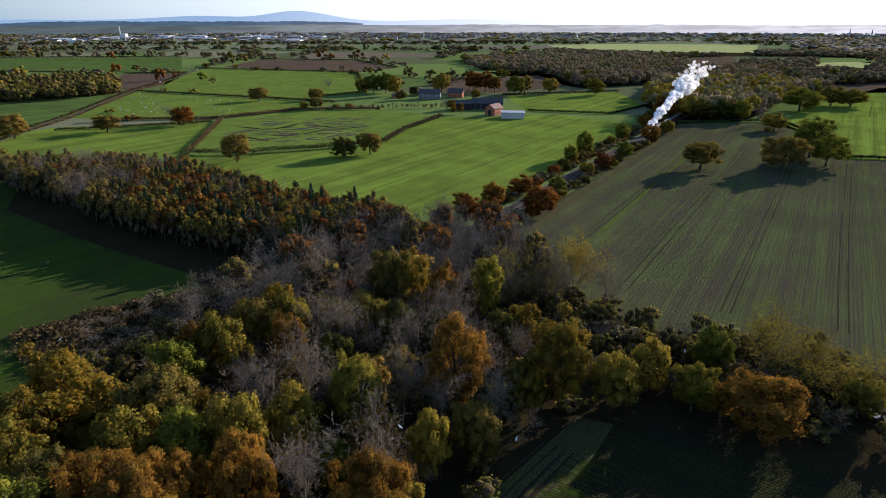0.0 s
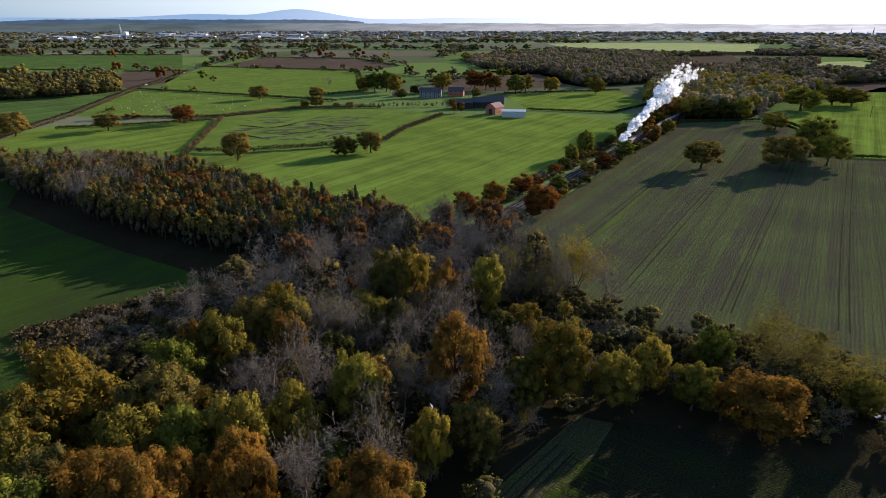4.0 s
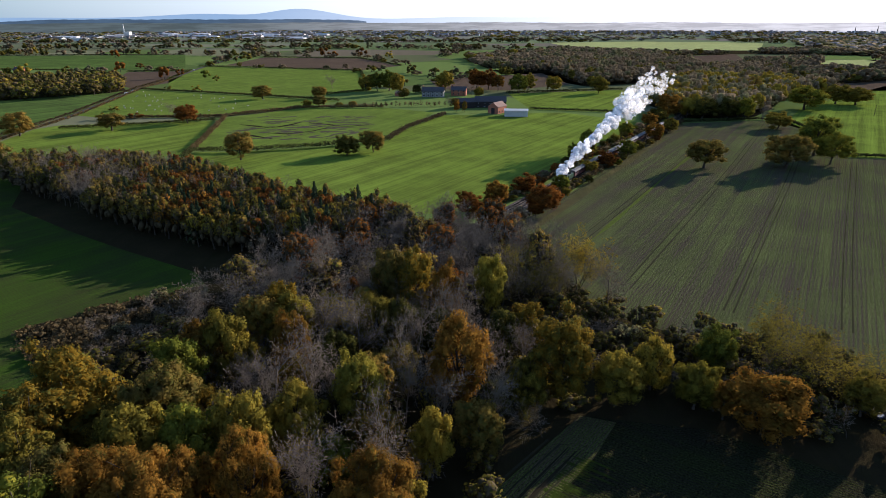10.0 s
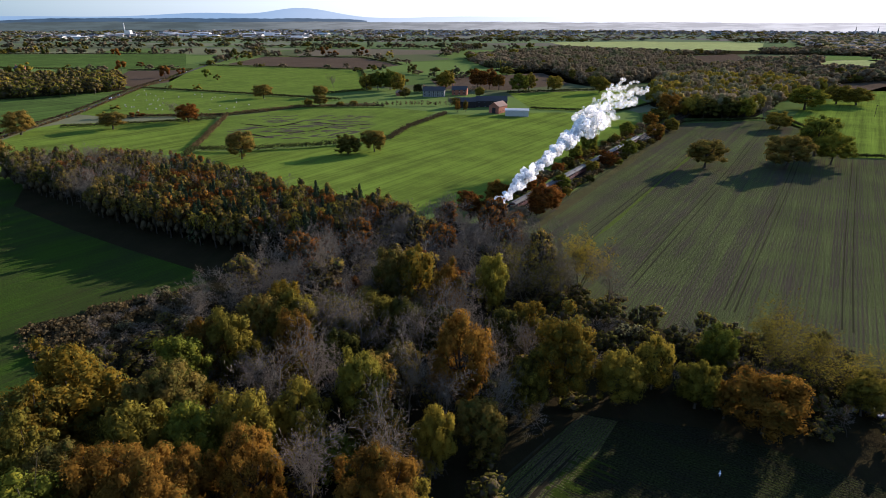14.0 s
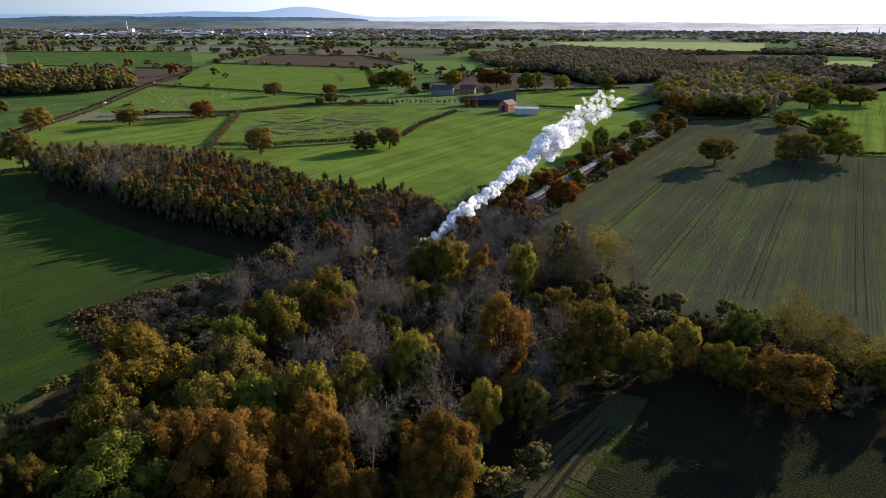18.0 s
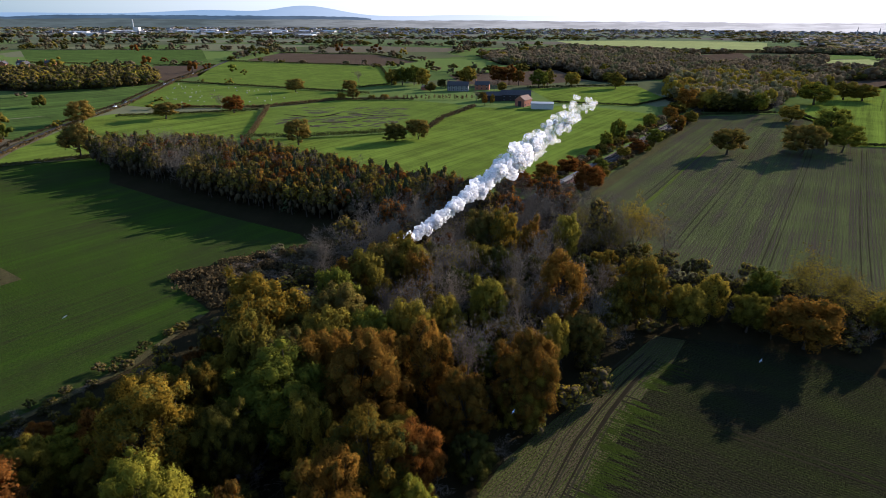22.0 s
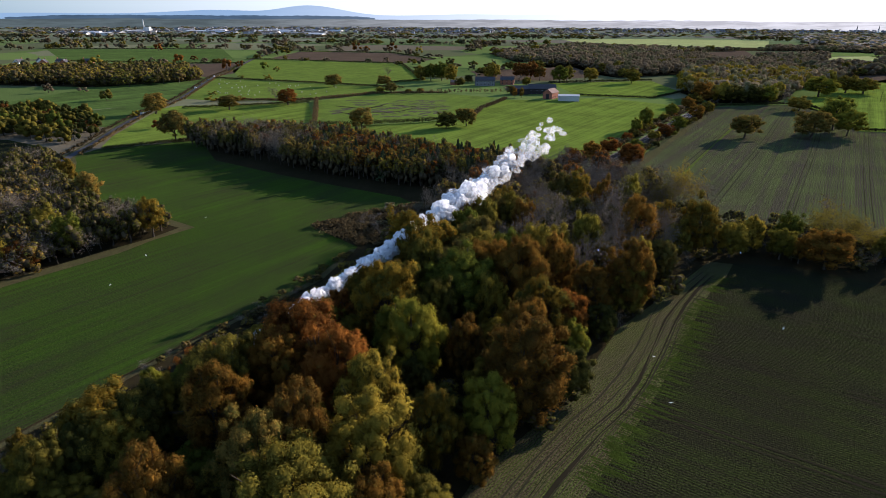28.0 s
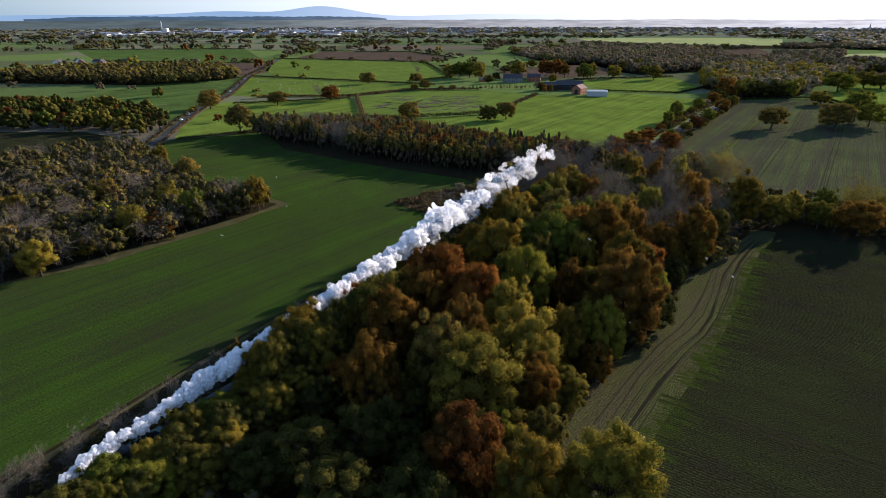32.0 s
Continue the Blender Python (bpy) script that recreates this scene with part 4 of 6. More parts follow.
def along(pts, step, h, r, seed, jitter=1.0):
    g = np.random.default_rng(seed)
    out = []
    for (x1, y1), (x2, y2) in zip(pts[:-1], pts[1:]):
        n = max(1, int(math.hypot(x2 - x1, y2 - y1) / step))
        for i in range(n):
            k = (i + g.random()) / n
            out.append((x1 + (x2 - x1) * k + g.normal(0, jitter), y1 + (y2 - y1) * k + g.normal(0, jitter), g.uniform(*h), g.uniform(*r)))
    return out


HEDGE_LEAF = {"brown": foliage("hedge_brown", (0.045, 0.035, 0.02), (0.09, 0.065, 0.03), (0.15, 0.10, 0.04), 0.25),
              "green": foliage("hedge_green", (0.025, 0.03, 0.012), (0.055, 0.06, 0.02), (0.10, 0.095, 0.03), 0.25)}


def hedge(pts, h=1.8, w=1.2, tone="green", seed=3, label="clipped field hedge", step=0.8, n=34, size=0.62):
    return tagged(merged("hedge", along(pts, step, (h * 0.75, h * 1.1), (w * 0.55, w * 0.95), seed, 0.3), HEDGE_LEAF[tone], label, "hedge", n, size, seed, 0.0), kind="stuff")


hedge([(-134, 298), (-137, 314), (-113, 313), (-73, 326), (-34, 345)], 3.6, 3.0, "green", 3, "dark hedge along the green wheat field")
hedge([(-34, 347), (-26, 386), (-1, 447)], 3.4, 3.0, "brown", 4, "overgrown brown hedge running up to the farm")
hedge([(-138, 318), (-141, 335), (-160, 432)], 3.0, 2.6, "brown", 5, "tall brown hedge beside the wet pasture")
hedge([(-253, 388), (-205, 405), (-164, 423)], 2.0, 1.6, "green", 6)
hedge([(-312, 622), (-168, 563), (-95, 531)], 2.4, 2.0, "green", 7, "dark hedge along the sheep pasture", 1.1, 26, 0.9)
hedge([(160, 412), (222, 425), (238, 411), (231, 371), (208, 304), (300, 288), (420, 266)], 2.2, 1.6, "green", 8, "dark hedge round the drilled field")
hedge([(66, 478), (128, 460), (172, 508)], 2.2, 1.6, "green", 9)
hedge([(-232, 237), (-191, 267)], 2.2, 1.8, "green", 10, "hedge at the head of the green field")
hedge([(-246, 431), (-167, 437), (-119, 484), (-51, 488)], 2.5, 2.2, "brown", 11, "ragged brown hedge", 1.1, 26, 0.9)

# mostly leaf kinds with haze in their base colour
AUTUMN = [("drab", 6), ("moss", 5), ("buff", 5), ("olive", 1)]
OPEN = [
    [(478, 1208), (597, 1289), (518, 1071), (411, 988)], [(420, 669), (512, 714), (620, 720), (560, 620), (442, 600), (386, 595)],
    [(634, 1070), (741, 1100), (718, 1012), (634, 937), (599, 987)], [(318, 1948), (628, 2045), (978, 1935), (721, 1432), (528, 1470), (322, 1660)],
]


def in_view(x, y, h):
    """True where a tree of that height would stand on open land, or close before it on the low side."""
    return any(inside(o, x * k, y * k) for o in OPEN for k in (1.0, 1.0 + h / 180, 1.0 + h / 90))


WOOD_FAR = [
    ([(172, 432), (200, 432), (225, 438), (250, 470), (275, 505), (300, 540), (380, 590), (340, 680), (250, 700), (190, 560), (168, 500)], 9.5, 380, (13, 19), (6, 9), [("olive", 5), ("moss", 6), ("drab", 5), ("oak", 2), ("buff", 1)], "olive and brown trees of the wood by the line", 3, 3),
    ([(250, 700), (340, 680), (420, 760), (520, 1000), (380, 1040), (60, 870), (140, 825), (150, 650)], 10.0, 640, (11, 17), (6, 8.5), [("buff", 5), ("drab", 6), ("moss", 3), ("olive", 1)], "dense brown larch plantation", 4, 3),
    ([(400, 640), (620, 720), (760, 800), (900, 1100), (760, 1100), (520, 1000), (420, 760)], 13, 280, (12, 18), (8, 12), AUTUMN, "brown and olive autumn woodland", 8, 3),
    ([(60, 900), (380, 1060), (420, 1210), (640, 1290), (900, 1200), (1000, 1300), (740, 1420), (520, 1440), (280, 1450), (30, 1150)], 15, 640, (9, 15), (9, 13.5), AUTUMN, "far woodland in brown leaf", 5, 3),
    ([(-388, 527), (-344, 550), (-323, 613), (-378, 700), (-560, 690), (-640, 560)], 8.5, 230, (12, 16), (7, 10), [("dark", 5), ("olive", 4), ("green", 2), ("oak", 2)], "row of dark olive trees forming a wood by the road", 6, 6),
    ([(800, 1200), (1400, 1500), (1900, 2300), (1300, 2300), (1000, 1800)], 24, 420, (11, 16), (18, 26), [("drab", 4), ("moss", 4), ("grey", 3)], "distant woodland greyed by haze", 7, 4),
]
for poly, gap, n, h, r, kinds, label, seed, lod in WOOD_FAR:
    field(poly, "litter", "brown floor of the far woodland", -0.01)
    tree_mass("woodland", [q for q in spots(poly, gap, kinds, h, r, seed, n) if not in_view(q[1], q[2], q[3])], label, "woodland", lod, seed)

# leafless saplings along the field's edge of the cutting
tree_mass("scrub", [("bare", *on_line(s0 + 0.7 * math.sin(s0 * 3.1), -6.1 + 0.9 * math.sin(s0 * 1.7)), 5.8 + 1.2 * math.sin(s0 * 2.3), 1.9 + 0.4 * math.sin(s0)) for s0 in np.arange(-30, 17, 2.2)],
          "leafless saplings on the field's edge by the railway", "saplings", 5, 61)

# trees of the farm and the hedges beyond it
FARM_TREES = [
    (-80, 609, 16, 9, "olive"), (-69, 609, 19, 9, "green"), (-57, 609, 20, 9, "green"), (-47, 585, 19, 8, "olive"), (-1, 610, 20, 10, "olive"),
    (31, 621, 20, 10, "rust"), (43, 621, 19, 9, "rust"), (52, 611, 16, 7, "orange"), (70, 587, 19, 10, "green"), (82, 611, 17, 8, "olive"),
    (106, 602, 15, 9, "olive"), (147, 588, 17, 9, "olive"), (8, 462, 8.5, 2.4, "orange"), (14, 462, 8.5, 2.2, "gold"), (-28, 585, 9, 5, "dark"),
    (-103, 490, 10, 6.5, "oak"), (-113, 490, 6, 4.4, "olive"), (-87, 490, 4, 3.6, "olive"), (-76, 490, 5, 4, "oak"), (7, 484, 9, 5, "oak"), (-38, 550, 9, 6, "dark"),
    (23, 563, 10, 5, "bare"), (30, 555, 10, 5, "olive"), (2, 480, 9, 4.5, "bare"),
]
FAR_TREES = [
    (-524, 760, 18, 11, "olive"), (-496, 801, 12, 8, "olive"), (-450, 848, 14.8, 9, "rust"), (-447, 900, 9.4, 7, "rust"), (-341, 740, 15, 8, "rust"),
    (-334, 771, 11, 6, "rust"), (-294, 748, 11, 6, "green"), (-268, 712, 7.6, 5, "olive"), (-249, 606, 6.5, 5, "olive"), (-282, 616, 5, 5, "olive"),
    (-850, 1275, 16, 10, "olive"), (-801, 1234, 16, 9, "dark"), (-813, 1394, 14, 10, "olive"), (-631, 1180, 16, 10, "rust"), (-358, 1054, 20, 11, "dark"),
    (-353, 1100, 14, 9, "olive"), (-234, 1190, 20, 12, "rust"), (-212, 1172, 13, 9, "rust"), (-164, 1191, 20, 12, "rust"), (-105, 1139, 15, 9, "olive"),
]
stand(FARM_TREES, "by the farm", "farm trees", 1, 0)
stand(FAR_TREES, "in a distant hedgerow", "hedgerow trees", 2, 0)
stand([(-268, 345, 5, 4, "olive"), (-232, 300, 6, 4, "rust"), (-300, 330, 8, 6, "dark"), (-245, 425, 5, 6, "olive"), (-224, 430, 4.5, 6, "rust"), (-260, 470, 4, 5, "olive")], "beside the road", "roadside trees", 2, 0)
far_rows = []
for pts, step, h, r in [
    ([(-900, 700), (-520, 760), (-440, 850), (-360, 860)], 26, (5, 13), (5, 9)), ([(-1200, 1000), (-850, 1270), (-540, 1290), (-350, 1190)], 22, (6, 15), (6, 11)),
    ([(-350, 1190), (-150, 1150), (-60, 960)], 30, (5, 12), (5, 9)), ([(-380, 945), (-120, 870), (-70, 640)], 34, (3, 9), (4, 7)),
    ([(-1500, 1500), (-600, 1600), (200, 1500)], 17, (7, 16), (8, 14)), ([(-1700, 1900), (-500, 1950), (300, 2000), (1000, 1950)], 15, (8, 15), (9, 16)),
    ([(-900, 1250), (-1000, 1700)], 24, (6, 14), (7, 10)), ([(-300, 1250), (-280, 1650)], 24, (6, 14), (7, 10)), ([(0, 1180), (60, 1650)], 24, (6, 14), (7, 10)),
    ([(-380, 1000), (-360, 1200), (-500, 1600)], 24, (6, 14), (7, 10)), ([(380, 1930), (980, 1910), (1200, 1700)], 18, (8, 16), (9, 14)),
    ([(-640, 540), (-400, 500), (-300, 395)], 60, (4, 9), (4, 6)), ([(-60, 640), (20, 740), (-110, 860)], 20, (5, 13), (5, 8)),
    ([(-20, 745), (130, 830)], 14, (6, 13), (5, 9)), ([(300, 700), (480, 690), (900, 740)], 12, (8, 14), (6, 9))]:
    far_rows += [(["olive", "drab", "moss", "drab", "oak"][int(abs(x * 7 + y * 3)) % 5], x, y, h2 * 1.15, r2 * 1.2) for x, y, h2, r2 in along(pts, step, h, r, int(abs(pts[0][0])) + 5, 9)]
tree_mass("hedgerow_trees", [q for q in far_rows if not in_view(q[1], q[2], q[3])], "scattered hedgerow trees across the far farmland", "trees", 2, 17)
# far plain: grey, moss and drab carry the haze in their leaf colour
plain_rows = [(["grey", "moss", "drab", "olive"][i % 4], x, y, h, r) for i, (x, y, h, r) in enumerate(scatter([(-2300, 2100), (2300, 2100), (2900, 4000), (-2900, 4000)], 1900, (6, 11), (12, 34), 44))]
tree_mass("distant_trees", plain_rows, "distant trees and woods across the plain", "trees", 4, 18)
for pts, seed in [([(-380, 947), (-120, 862), (-78, 612)], 41), ([(-350, 1188), (-157, 1143), (-70, 958)], 42), ([(-440, 846), (-358, 860), (-330, 724)], 43), ([(-900, 1240), (-540, 1280)], 44), ([(-645, 885), (-480, 858)], 45), ([(-125, 568), (-82, 608)], 46), ([(-400, 534), (-330, 594)], 47), ([(58, 586), (178, 620)], 48)]:
    hedge(pts, 2.4, 2.4, "green", seed, "dark distant field hedge", 1.6, 14, 1.3)
hedge([(-68, 488), (-30, 494), (0, 497)], 4.6, 1.7, "brown", 49, "row of thin young trees by the farm", 3.0, 40, 0.8)

ribbon("field_margin", [(-205, 32), (-193, 43), (-176, 59), (-151, 93), (-138, 115), (-146, 120), (-178, 131), (-208, 166), (-238, 217)], 5.5, M["rough"], "pale rough grass margin along the copse", "grass margin", 0.03, seed=3, wobble=0.3)
ribbon("field_margin", [(-150, -60), (-140, -24), (-126, 5), (-106, 42), (-86, 74), (-80, 96)], 1.4, M["rough"], "rough grass margin along the railway bank", "grass margin", 0.03, seed=4, wobble=0.3)
ribbon("field_margin", [(30, 190), (56, 234), (98, 304), (160, 404)], 3.5, M["rough"], "rough grass margin beside the railway", "grass margin", 0.03, seed=5, wobble=0.3)
hedge([on_line(s, 7.2) for s in range(236, 520, 14)], 2.8, 2.0, "brown", 81, "rough brown hedge between railway and field", 1.5, 44, 0.9)
hedge([on_line(s, -7.4) for s in range(246, 540, 14)], 2.6, 2.0, "brown", 82, "rough brown hedge along the railway", 1.5, 44, 0.9)
for k, s0 in enumerate(np.arange(212, 470, 6.5)):
    for side in (-1, 1):
        if (side > 0 and (k % 3 == 0 or s0 < 250)) or rng.random() < 0.55:
            continue
        x, y = on_line(s0 + rng.uniform(-2, 2), side * rng.uniform(8.0, 10.5))
        kind = ["rust", "oak", "dark", "olive", "dark", "green", "drab"][int(rng.integers(7))]
        r = rng.uniform(2.0, 3.8)
        place_tree(kind, x, y, r * rng.uniform(1.35, 1.8), r, 1, rng, "bushy beside the railway line", "lineside bushes")
ribbon("field_margin", [(-246, 434), (-200, 439), (-167, 442), (-140, 466), (-119, 490), (-92, 505), (-60, 508)], 9.0, M["rough"], "band of brown rushes between the pastures", "grass margin", 0.03, seed=6, wobble=0.4)
PATCH = [(-97, 117), (-79, 99), (-68, 98), (-58, 128), (-62, 140), (-80, 134)]
merged("bramble_patch", scatter(PATCH, 190, (0.7, 2.0), (1.5, 2.8), 26), HEDGE_LEAF["brown"], "low brown bramble and bracken patch", "scrub", 56, 0.62, 26, 0.0)
tree_mass("scrub", spots([(-80, 118), (-70, 100), (-64, 104), (-58, 128), (-62, 140), (-72, 136)], 4.0, [("bare", 4), ("oak", 1), ("moss", 1)], (2.0, 4.2), (1.6, 2.6), 27, 26), "thin leafless bushes in the bramble patch", "scrub", 5, 10)


# ---- railway ----
ribbon("ballast", [on_line(s) for s in range(-140, 760, 20)], 7.6, BALLAST, "stone ballast of a double-track railway", "railway", 0.10)


def railway():
    root = tagged(new("railway_track"), "double railway track on wooden sleepers", "railway", kind="structure")
    for off in (-0.72 - 1.7, 0.72 - 1.7, -0.72 + 1.7, 0.72 + 1.7):
        bm = bmesh.new()
        a, b = Vector((*on_line(-140, off), 0.36)), Vector((*on_line(760, off), 0.36))
        m = Matrix.LocRotScale((a + b) / 2, (b - a).to_track_quat("Y", "Z"), (0.08, (b - a).length, 0.16))
        bmesh.ops.create_cube(bm, size=1, matrix=m)
        part("rail", bm, STEEL, root)
    rows = []
    bm = bmesh.new()
    bmesh.ops.create_cube(bm, size=1, matrix=Matrix.Diagonal((2.5, 0.26, 0.2, 1)))
    cv = np.array([v.co[:] for v in bm.verts])
    cf = np.array([[v.index for v in f.verts] for f in bm.faces])
    bm.free()
    turn = np.array([[RN[0], RD[0], 0], [RN[1], RD[1], 0], [0, 0, 1]])
    vs, fs = [], []
    for i, s in enumerate(np.arange(-140, 760, 0.75)):
        for off in (-1.7, 1.7):
            vs.append(cv @ turn.T + [*on_line(s, off), 0.2])
            fs.append(cf + 8 * len(fs))
    tagged(part_np("sleepers", np.concatenate(vs), np.concatenate(fs), SLEEPER, root), kind="stuff")


railway()

BLACK = plain("engine_black", (0.02, 0.02, 0.022), 0.35, 0.2, 0.3, 2)
GREEN_PAINT = plain("engine_green", (0.025, 0.06, 0.03), 0.35, 0.0, 0.2, 2)
MAROON = plain("coach_maroon", (0.075, 0.016, 0.015), 0.5, 0, 0.15, 2)
ROOF = plain("coach_roof_grey", (0.11, 0.108, 0.105), 0.8, 0, 0.3, 1.2)
UNDER = plain("underframe", (0.025, 0.023, 0.022), 0.8, 0, 0.3, 3)
GLASS = plain("coach_glass", (0.03, 0.035, 0.04), 0.08, 0, 0.1, 2)
BRASS = plain("brass", (0.6, 0.42, 0.12), 0.3, 1.0, 0.15, 4)
COAL = plain("coal", (0.015, 0.015, 0.016), 0.7, 0, 0.5, 6)
RED = plain("buffer_red", (0.45, 0.03, 0.02), 0.45, 0, 0.15, 4)
RAIL_TOP = 0.44


def wheel_set(root, ys, r, gauge=1.44):
    for y in ys:
        for sx in (-1, 1):
            bm = rod(bmesh.new(), (sx * gauge / 2, y, r), (sx * (gauge / 2 + 0.13), y, r), r, r, 20)
            rod(bm, (sx * gauge / 2, y, r), (sx * (gauge / 2 + 0.2), y, r), r * 0.25, r * 0.2, 10)
            part("wheel", bm, UNDER, root)


def engine():
    """A six-coupled tender engine; local +y points back along the train, the chimney stands at y = 0."""
    root = tagged(new("steam_locomotive"), "dark green steam locomotive with tender hauling the train", "locomotive")
    bm = rod(bmesh.new(), (0, -0.9, 2.55), (0, 0.9, 2.55), 0.88, 0.88, 28)
    part("smokebox", bm, BLACK, root)
    bm = rod(bmesh.new(), (0, 0.9, 2.55), (0, 5.6, 2.62), 0.80, 0.92, 28)
    for y in (2.0, 3.2, 4.4):
        rod(bm, (0, y, 2.58), (0, y + 0.06, 2.58), 0.93, 0.93, 28)
    part("boiler", bm, GREEN_PAINT, root)
    part("chimney", rod(rod(bmesh.new(), (0, 0, 3.3), (0, 0, 3.95), 0.3, 0.27, 18), (0, 0, 3.9), (0, 0, 4.02), 0.36, 0.36, 18), BLACK, root)
    part("dome", rod(rod(bmesh.new(), (0, 3.0, 3.3), (0, 3.0, 3.75), 0.42, 0.36, 18), (0, 3.0, 3.75), (0, 3.0, 3.9), 0.36, 0.12, 18), BRASS, root)
    part("safety_valve", rod(bmesh.new(), (0, 5.0, 3.4), (0, 5.0, 3.8), 0.2, 0.14, 12), BRASS, root)
    part("firebox", box(bmesh.new(), (0, 6.4, 2.55), (1.75, 1.8, 1.85), 0.25), GREEN_PAINT, root)
    bm = box(bmesh.new(), (-1.24, 8.0, 2.6), (0.08, 1.7, 2.0))
    box(bm, (1.24, 8.0, 2.6), (0.08, 1.7, 2.0))
    box(bm, (0, 7.2, 2.6), (2.5, 0.08, 2.0))
    part("cab", bm, GREEN_PAINT, root)
    part("cab_roof", box(bmesh.new(), (0, 8.2, 3.68), (2.7, 2.4, 0.16), 0.06), BLACK, root)
    part("running_plate", box(bmesh.new(), (0, 3.5, 1.45), (2.6, 11.0, 0.1)), BLACK, root)
    part("frame", box(bmesh.new(), (0, 3.5, 1.05), (1.1, 10.6, 0.8)), UNDER, root)
    part("buffer_beam", box(bmesh.new(), (0, -2.0, 1.25), (2.6, 0.14, 0.5), 0.02), RED, root)
    for sx in (-1, 1):
        part("buffer", rod(rod(bmesh.new(), (sx * 0.87, -2.0, 1.2), (sx * 0.87, -2.5, 1.2), 0.12, 0.1, 10), (sx * 0.87, -2.5, 1.2), (sx * 0.87, -2.56, 1.2), 0.24, 0.24, 14), STEEL, root)
        part("cylinder", rod(bmesh.new(), (sx * 1.1, -0.9, 1.0), (sx * 1.1, 0.4, 1.0), 0.36, 0.36, 16), BLACK, root)
        part("splasher", box(bmesh.new(), (sx * 1.05, 3.9, 1.85), (0.32, 4.6, 0.75), 0.12), GREEN_PAINT, root)
        part("connecting_rod", box(bmesh.new(), (sx * 0.98, 3.6, 0.85), (0.08, 4.4, 0.16)), STEEL, root)
    wheel_set(root, (1.6, 3.7, 5.8), 0.9)
    wheel_set(root, (-1.2, 0.3), 0.48)
    part("tender_body", box(bmesh.new(), (0, 12.6, 2.2), (2.6, 5.8, 1.9), 0.1), GREEN_PAINT, root)
    bm = bmesh.new()
    g = np.random.default_rng(8)
    for _ in range(70):
        bmesh.ops.create_icosphere(bm, subdivisions=1, radius=g.uniform(0.15, 0.35), matrix=Matrix.Translation((g.uniform(-0.9, 0.9), g.uniform(10.4, 14.2), 3.1 + g.uniform(-0.1, 0.25))))
    part("coal", bm, COAL, root)
    part("tender_frame", box(bmesh.new(), (0, 12.6, 0.95), (1.9, 5.6, 0.6)), UNDER, root)
    wheel_set(root, (10.6, 12.6, 14.6), 0.62)
    return root


def coach(lower, upper, label):
    """A bogie coach 19.6 m long; local +y points back along the train, the origin lies at its front end."""
    root = tagged(new("passenger_coach"), label, "coach", "coaches of the train")
    L = 19.2
    part("body", box(bmesh.new(), (0, L / 2, 1.75), (2.74, L, 1.1), 0.06), lower, root)
    part("upper_panel", box(bmesh.new(), (0, L / 2, 2.72), (2.72, L, 0.86), 0.03), upper, root)
    bm = bmesh.new()
    prof = [(-1.4, 3.12), (-1.3, 3.42), (-0.95, 3.66), (-0.45, 3.79), (0, 3.82), (0.45, 3.79), (0.95, 3.66), (1.3, 3.42), (1.4, 3.12)]
    ends = [[bm.verts.new((x, y, z)) for x, z in prof] for y in (-0.03, L + 0.03)]
    for i in range(len(prof) - 1):
        bm.faces.new((ends[0][i], ends[0][i + 1], ends[1][i + 1], ends[1][i]))
    bm.faces.new(ends[0][::-1])
    bm.faces.new(ends[1])
    bm.faces.new((ends[0][0], ends[1][0], ends[1][-1], ends[0][-1]))
    roof = part("roof", bm, ROOF, root)
    for y in np.arange(2, L - 1, 2.7):
        part("vent", rod(bmesh.new(), (0.35, y, 3.75), (0.35, y, 3.96), 0.16, 0.12, 8), ROOF, roof)
    for sx in (-1, 1):
        for i in range(9):
            part("window", box(bmesh.new(), (sx * 1.365, 1.4 + i * 2.05, 2.72), (0.03, 1.25, 0.68)), GLASS, root)
    part("underframe", box(bmesh.new(), (0, L / 2, 1.05), (2.3, L - 0.4, 0.35)), UNDER, root)
    part("gangway", box(bmesh.new(), (0, L + 0.18, 2.3), (1.1, 0.5, 2.1)), UNDER, root)
    for y in (2.8, L - 2.8):
        part("bogie", box(bmesh.new(), (0, y, 0.62), (2.0, 3.4, 0.42)), UNDER, root)
        wheel_set(root, (y - 1.3, y + 1.3), 0.46)
    return root


LOCO = engine()
first = coach(MAROON, MAROON, "maroon railway coach with a pale grey roof")
COACHES = [first] + [copy_thing(first, Matrix()) for _ in range(7)]
YAW = math.degrees(math.atan2(-RD[0], RD[1]))


def puff_mesh(seed):
    """A billow: one closed skin over rounded lumps of several sizes, like a cauliflower."""
    g = np.random.default_rng(seed + 70)
    bm = bmesh.new()
    bmesh.ops.create_icosphere(bm, subdivisions=4, radius=1.0)
    p = np.array([v.co[:] for v in bm.verts])
    d = g.normal(0, 1, (46, 3))
    d /= np.linalg.norm(d, axis=1, keepdims=True)
    rad = np.r_[g.uniform(0.3, 0.5, 12), g.uniform(0.12, 0.26, 34)]
    c = d * np.r_[g.uniform(0.35, 0.62, 12), g.uniform(0.6, 0.88, 34)][:, None]
    along_ray = p @ c.T
    inner = rad**2 - (np.sum(c * c, 1) - along_ray**2)
    reach = np.where((inner > 0) & (along_ray > 0), along_ray + np.sqrt(np.maximum(inner, 0)), 0.5).max(1)
    for v, k in zip(bm.verts, reach):
        q = v.co.normalized()
        v.co = q * (k * (0.92 + 0.22 * noise.noise(q * 3 + Vector((seed, 0, 0))) + 0.16 * noise.noise(q * 8)))
    for f in bm.faces:
        f.smooth = True
    me = bpy.data.meshes.new("puff")
    bm.to_mesh(me)
    bm.free()
    return me


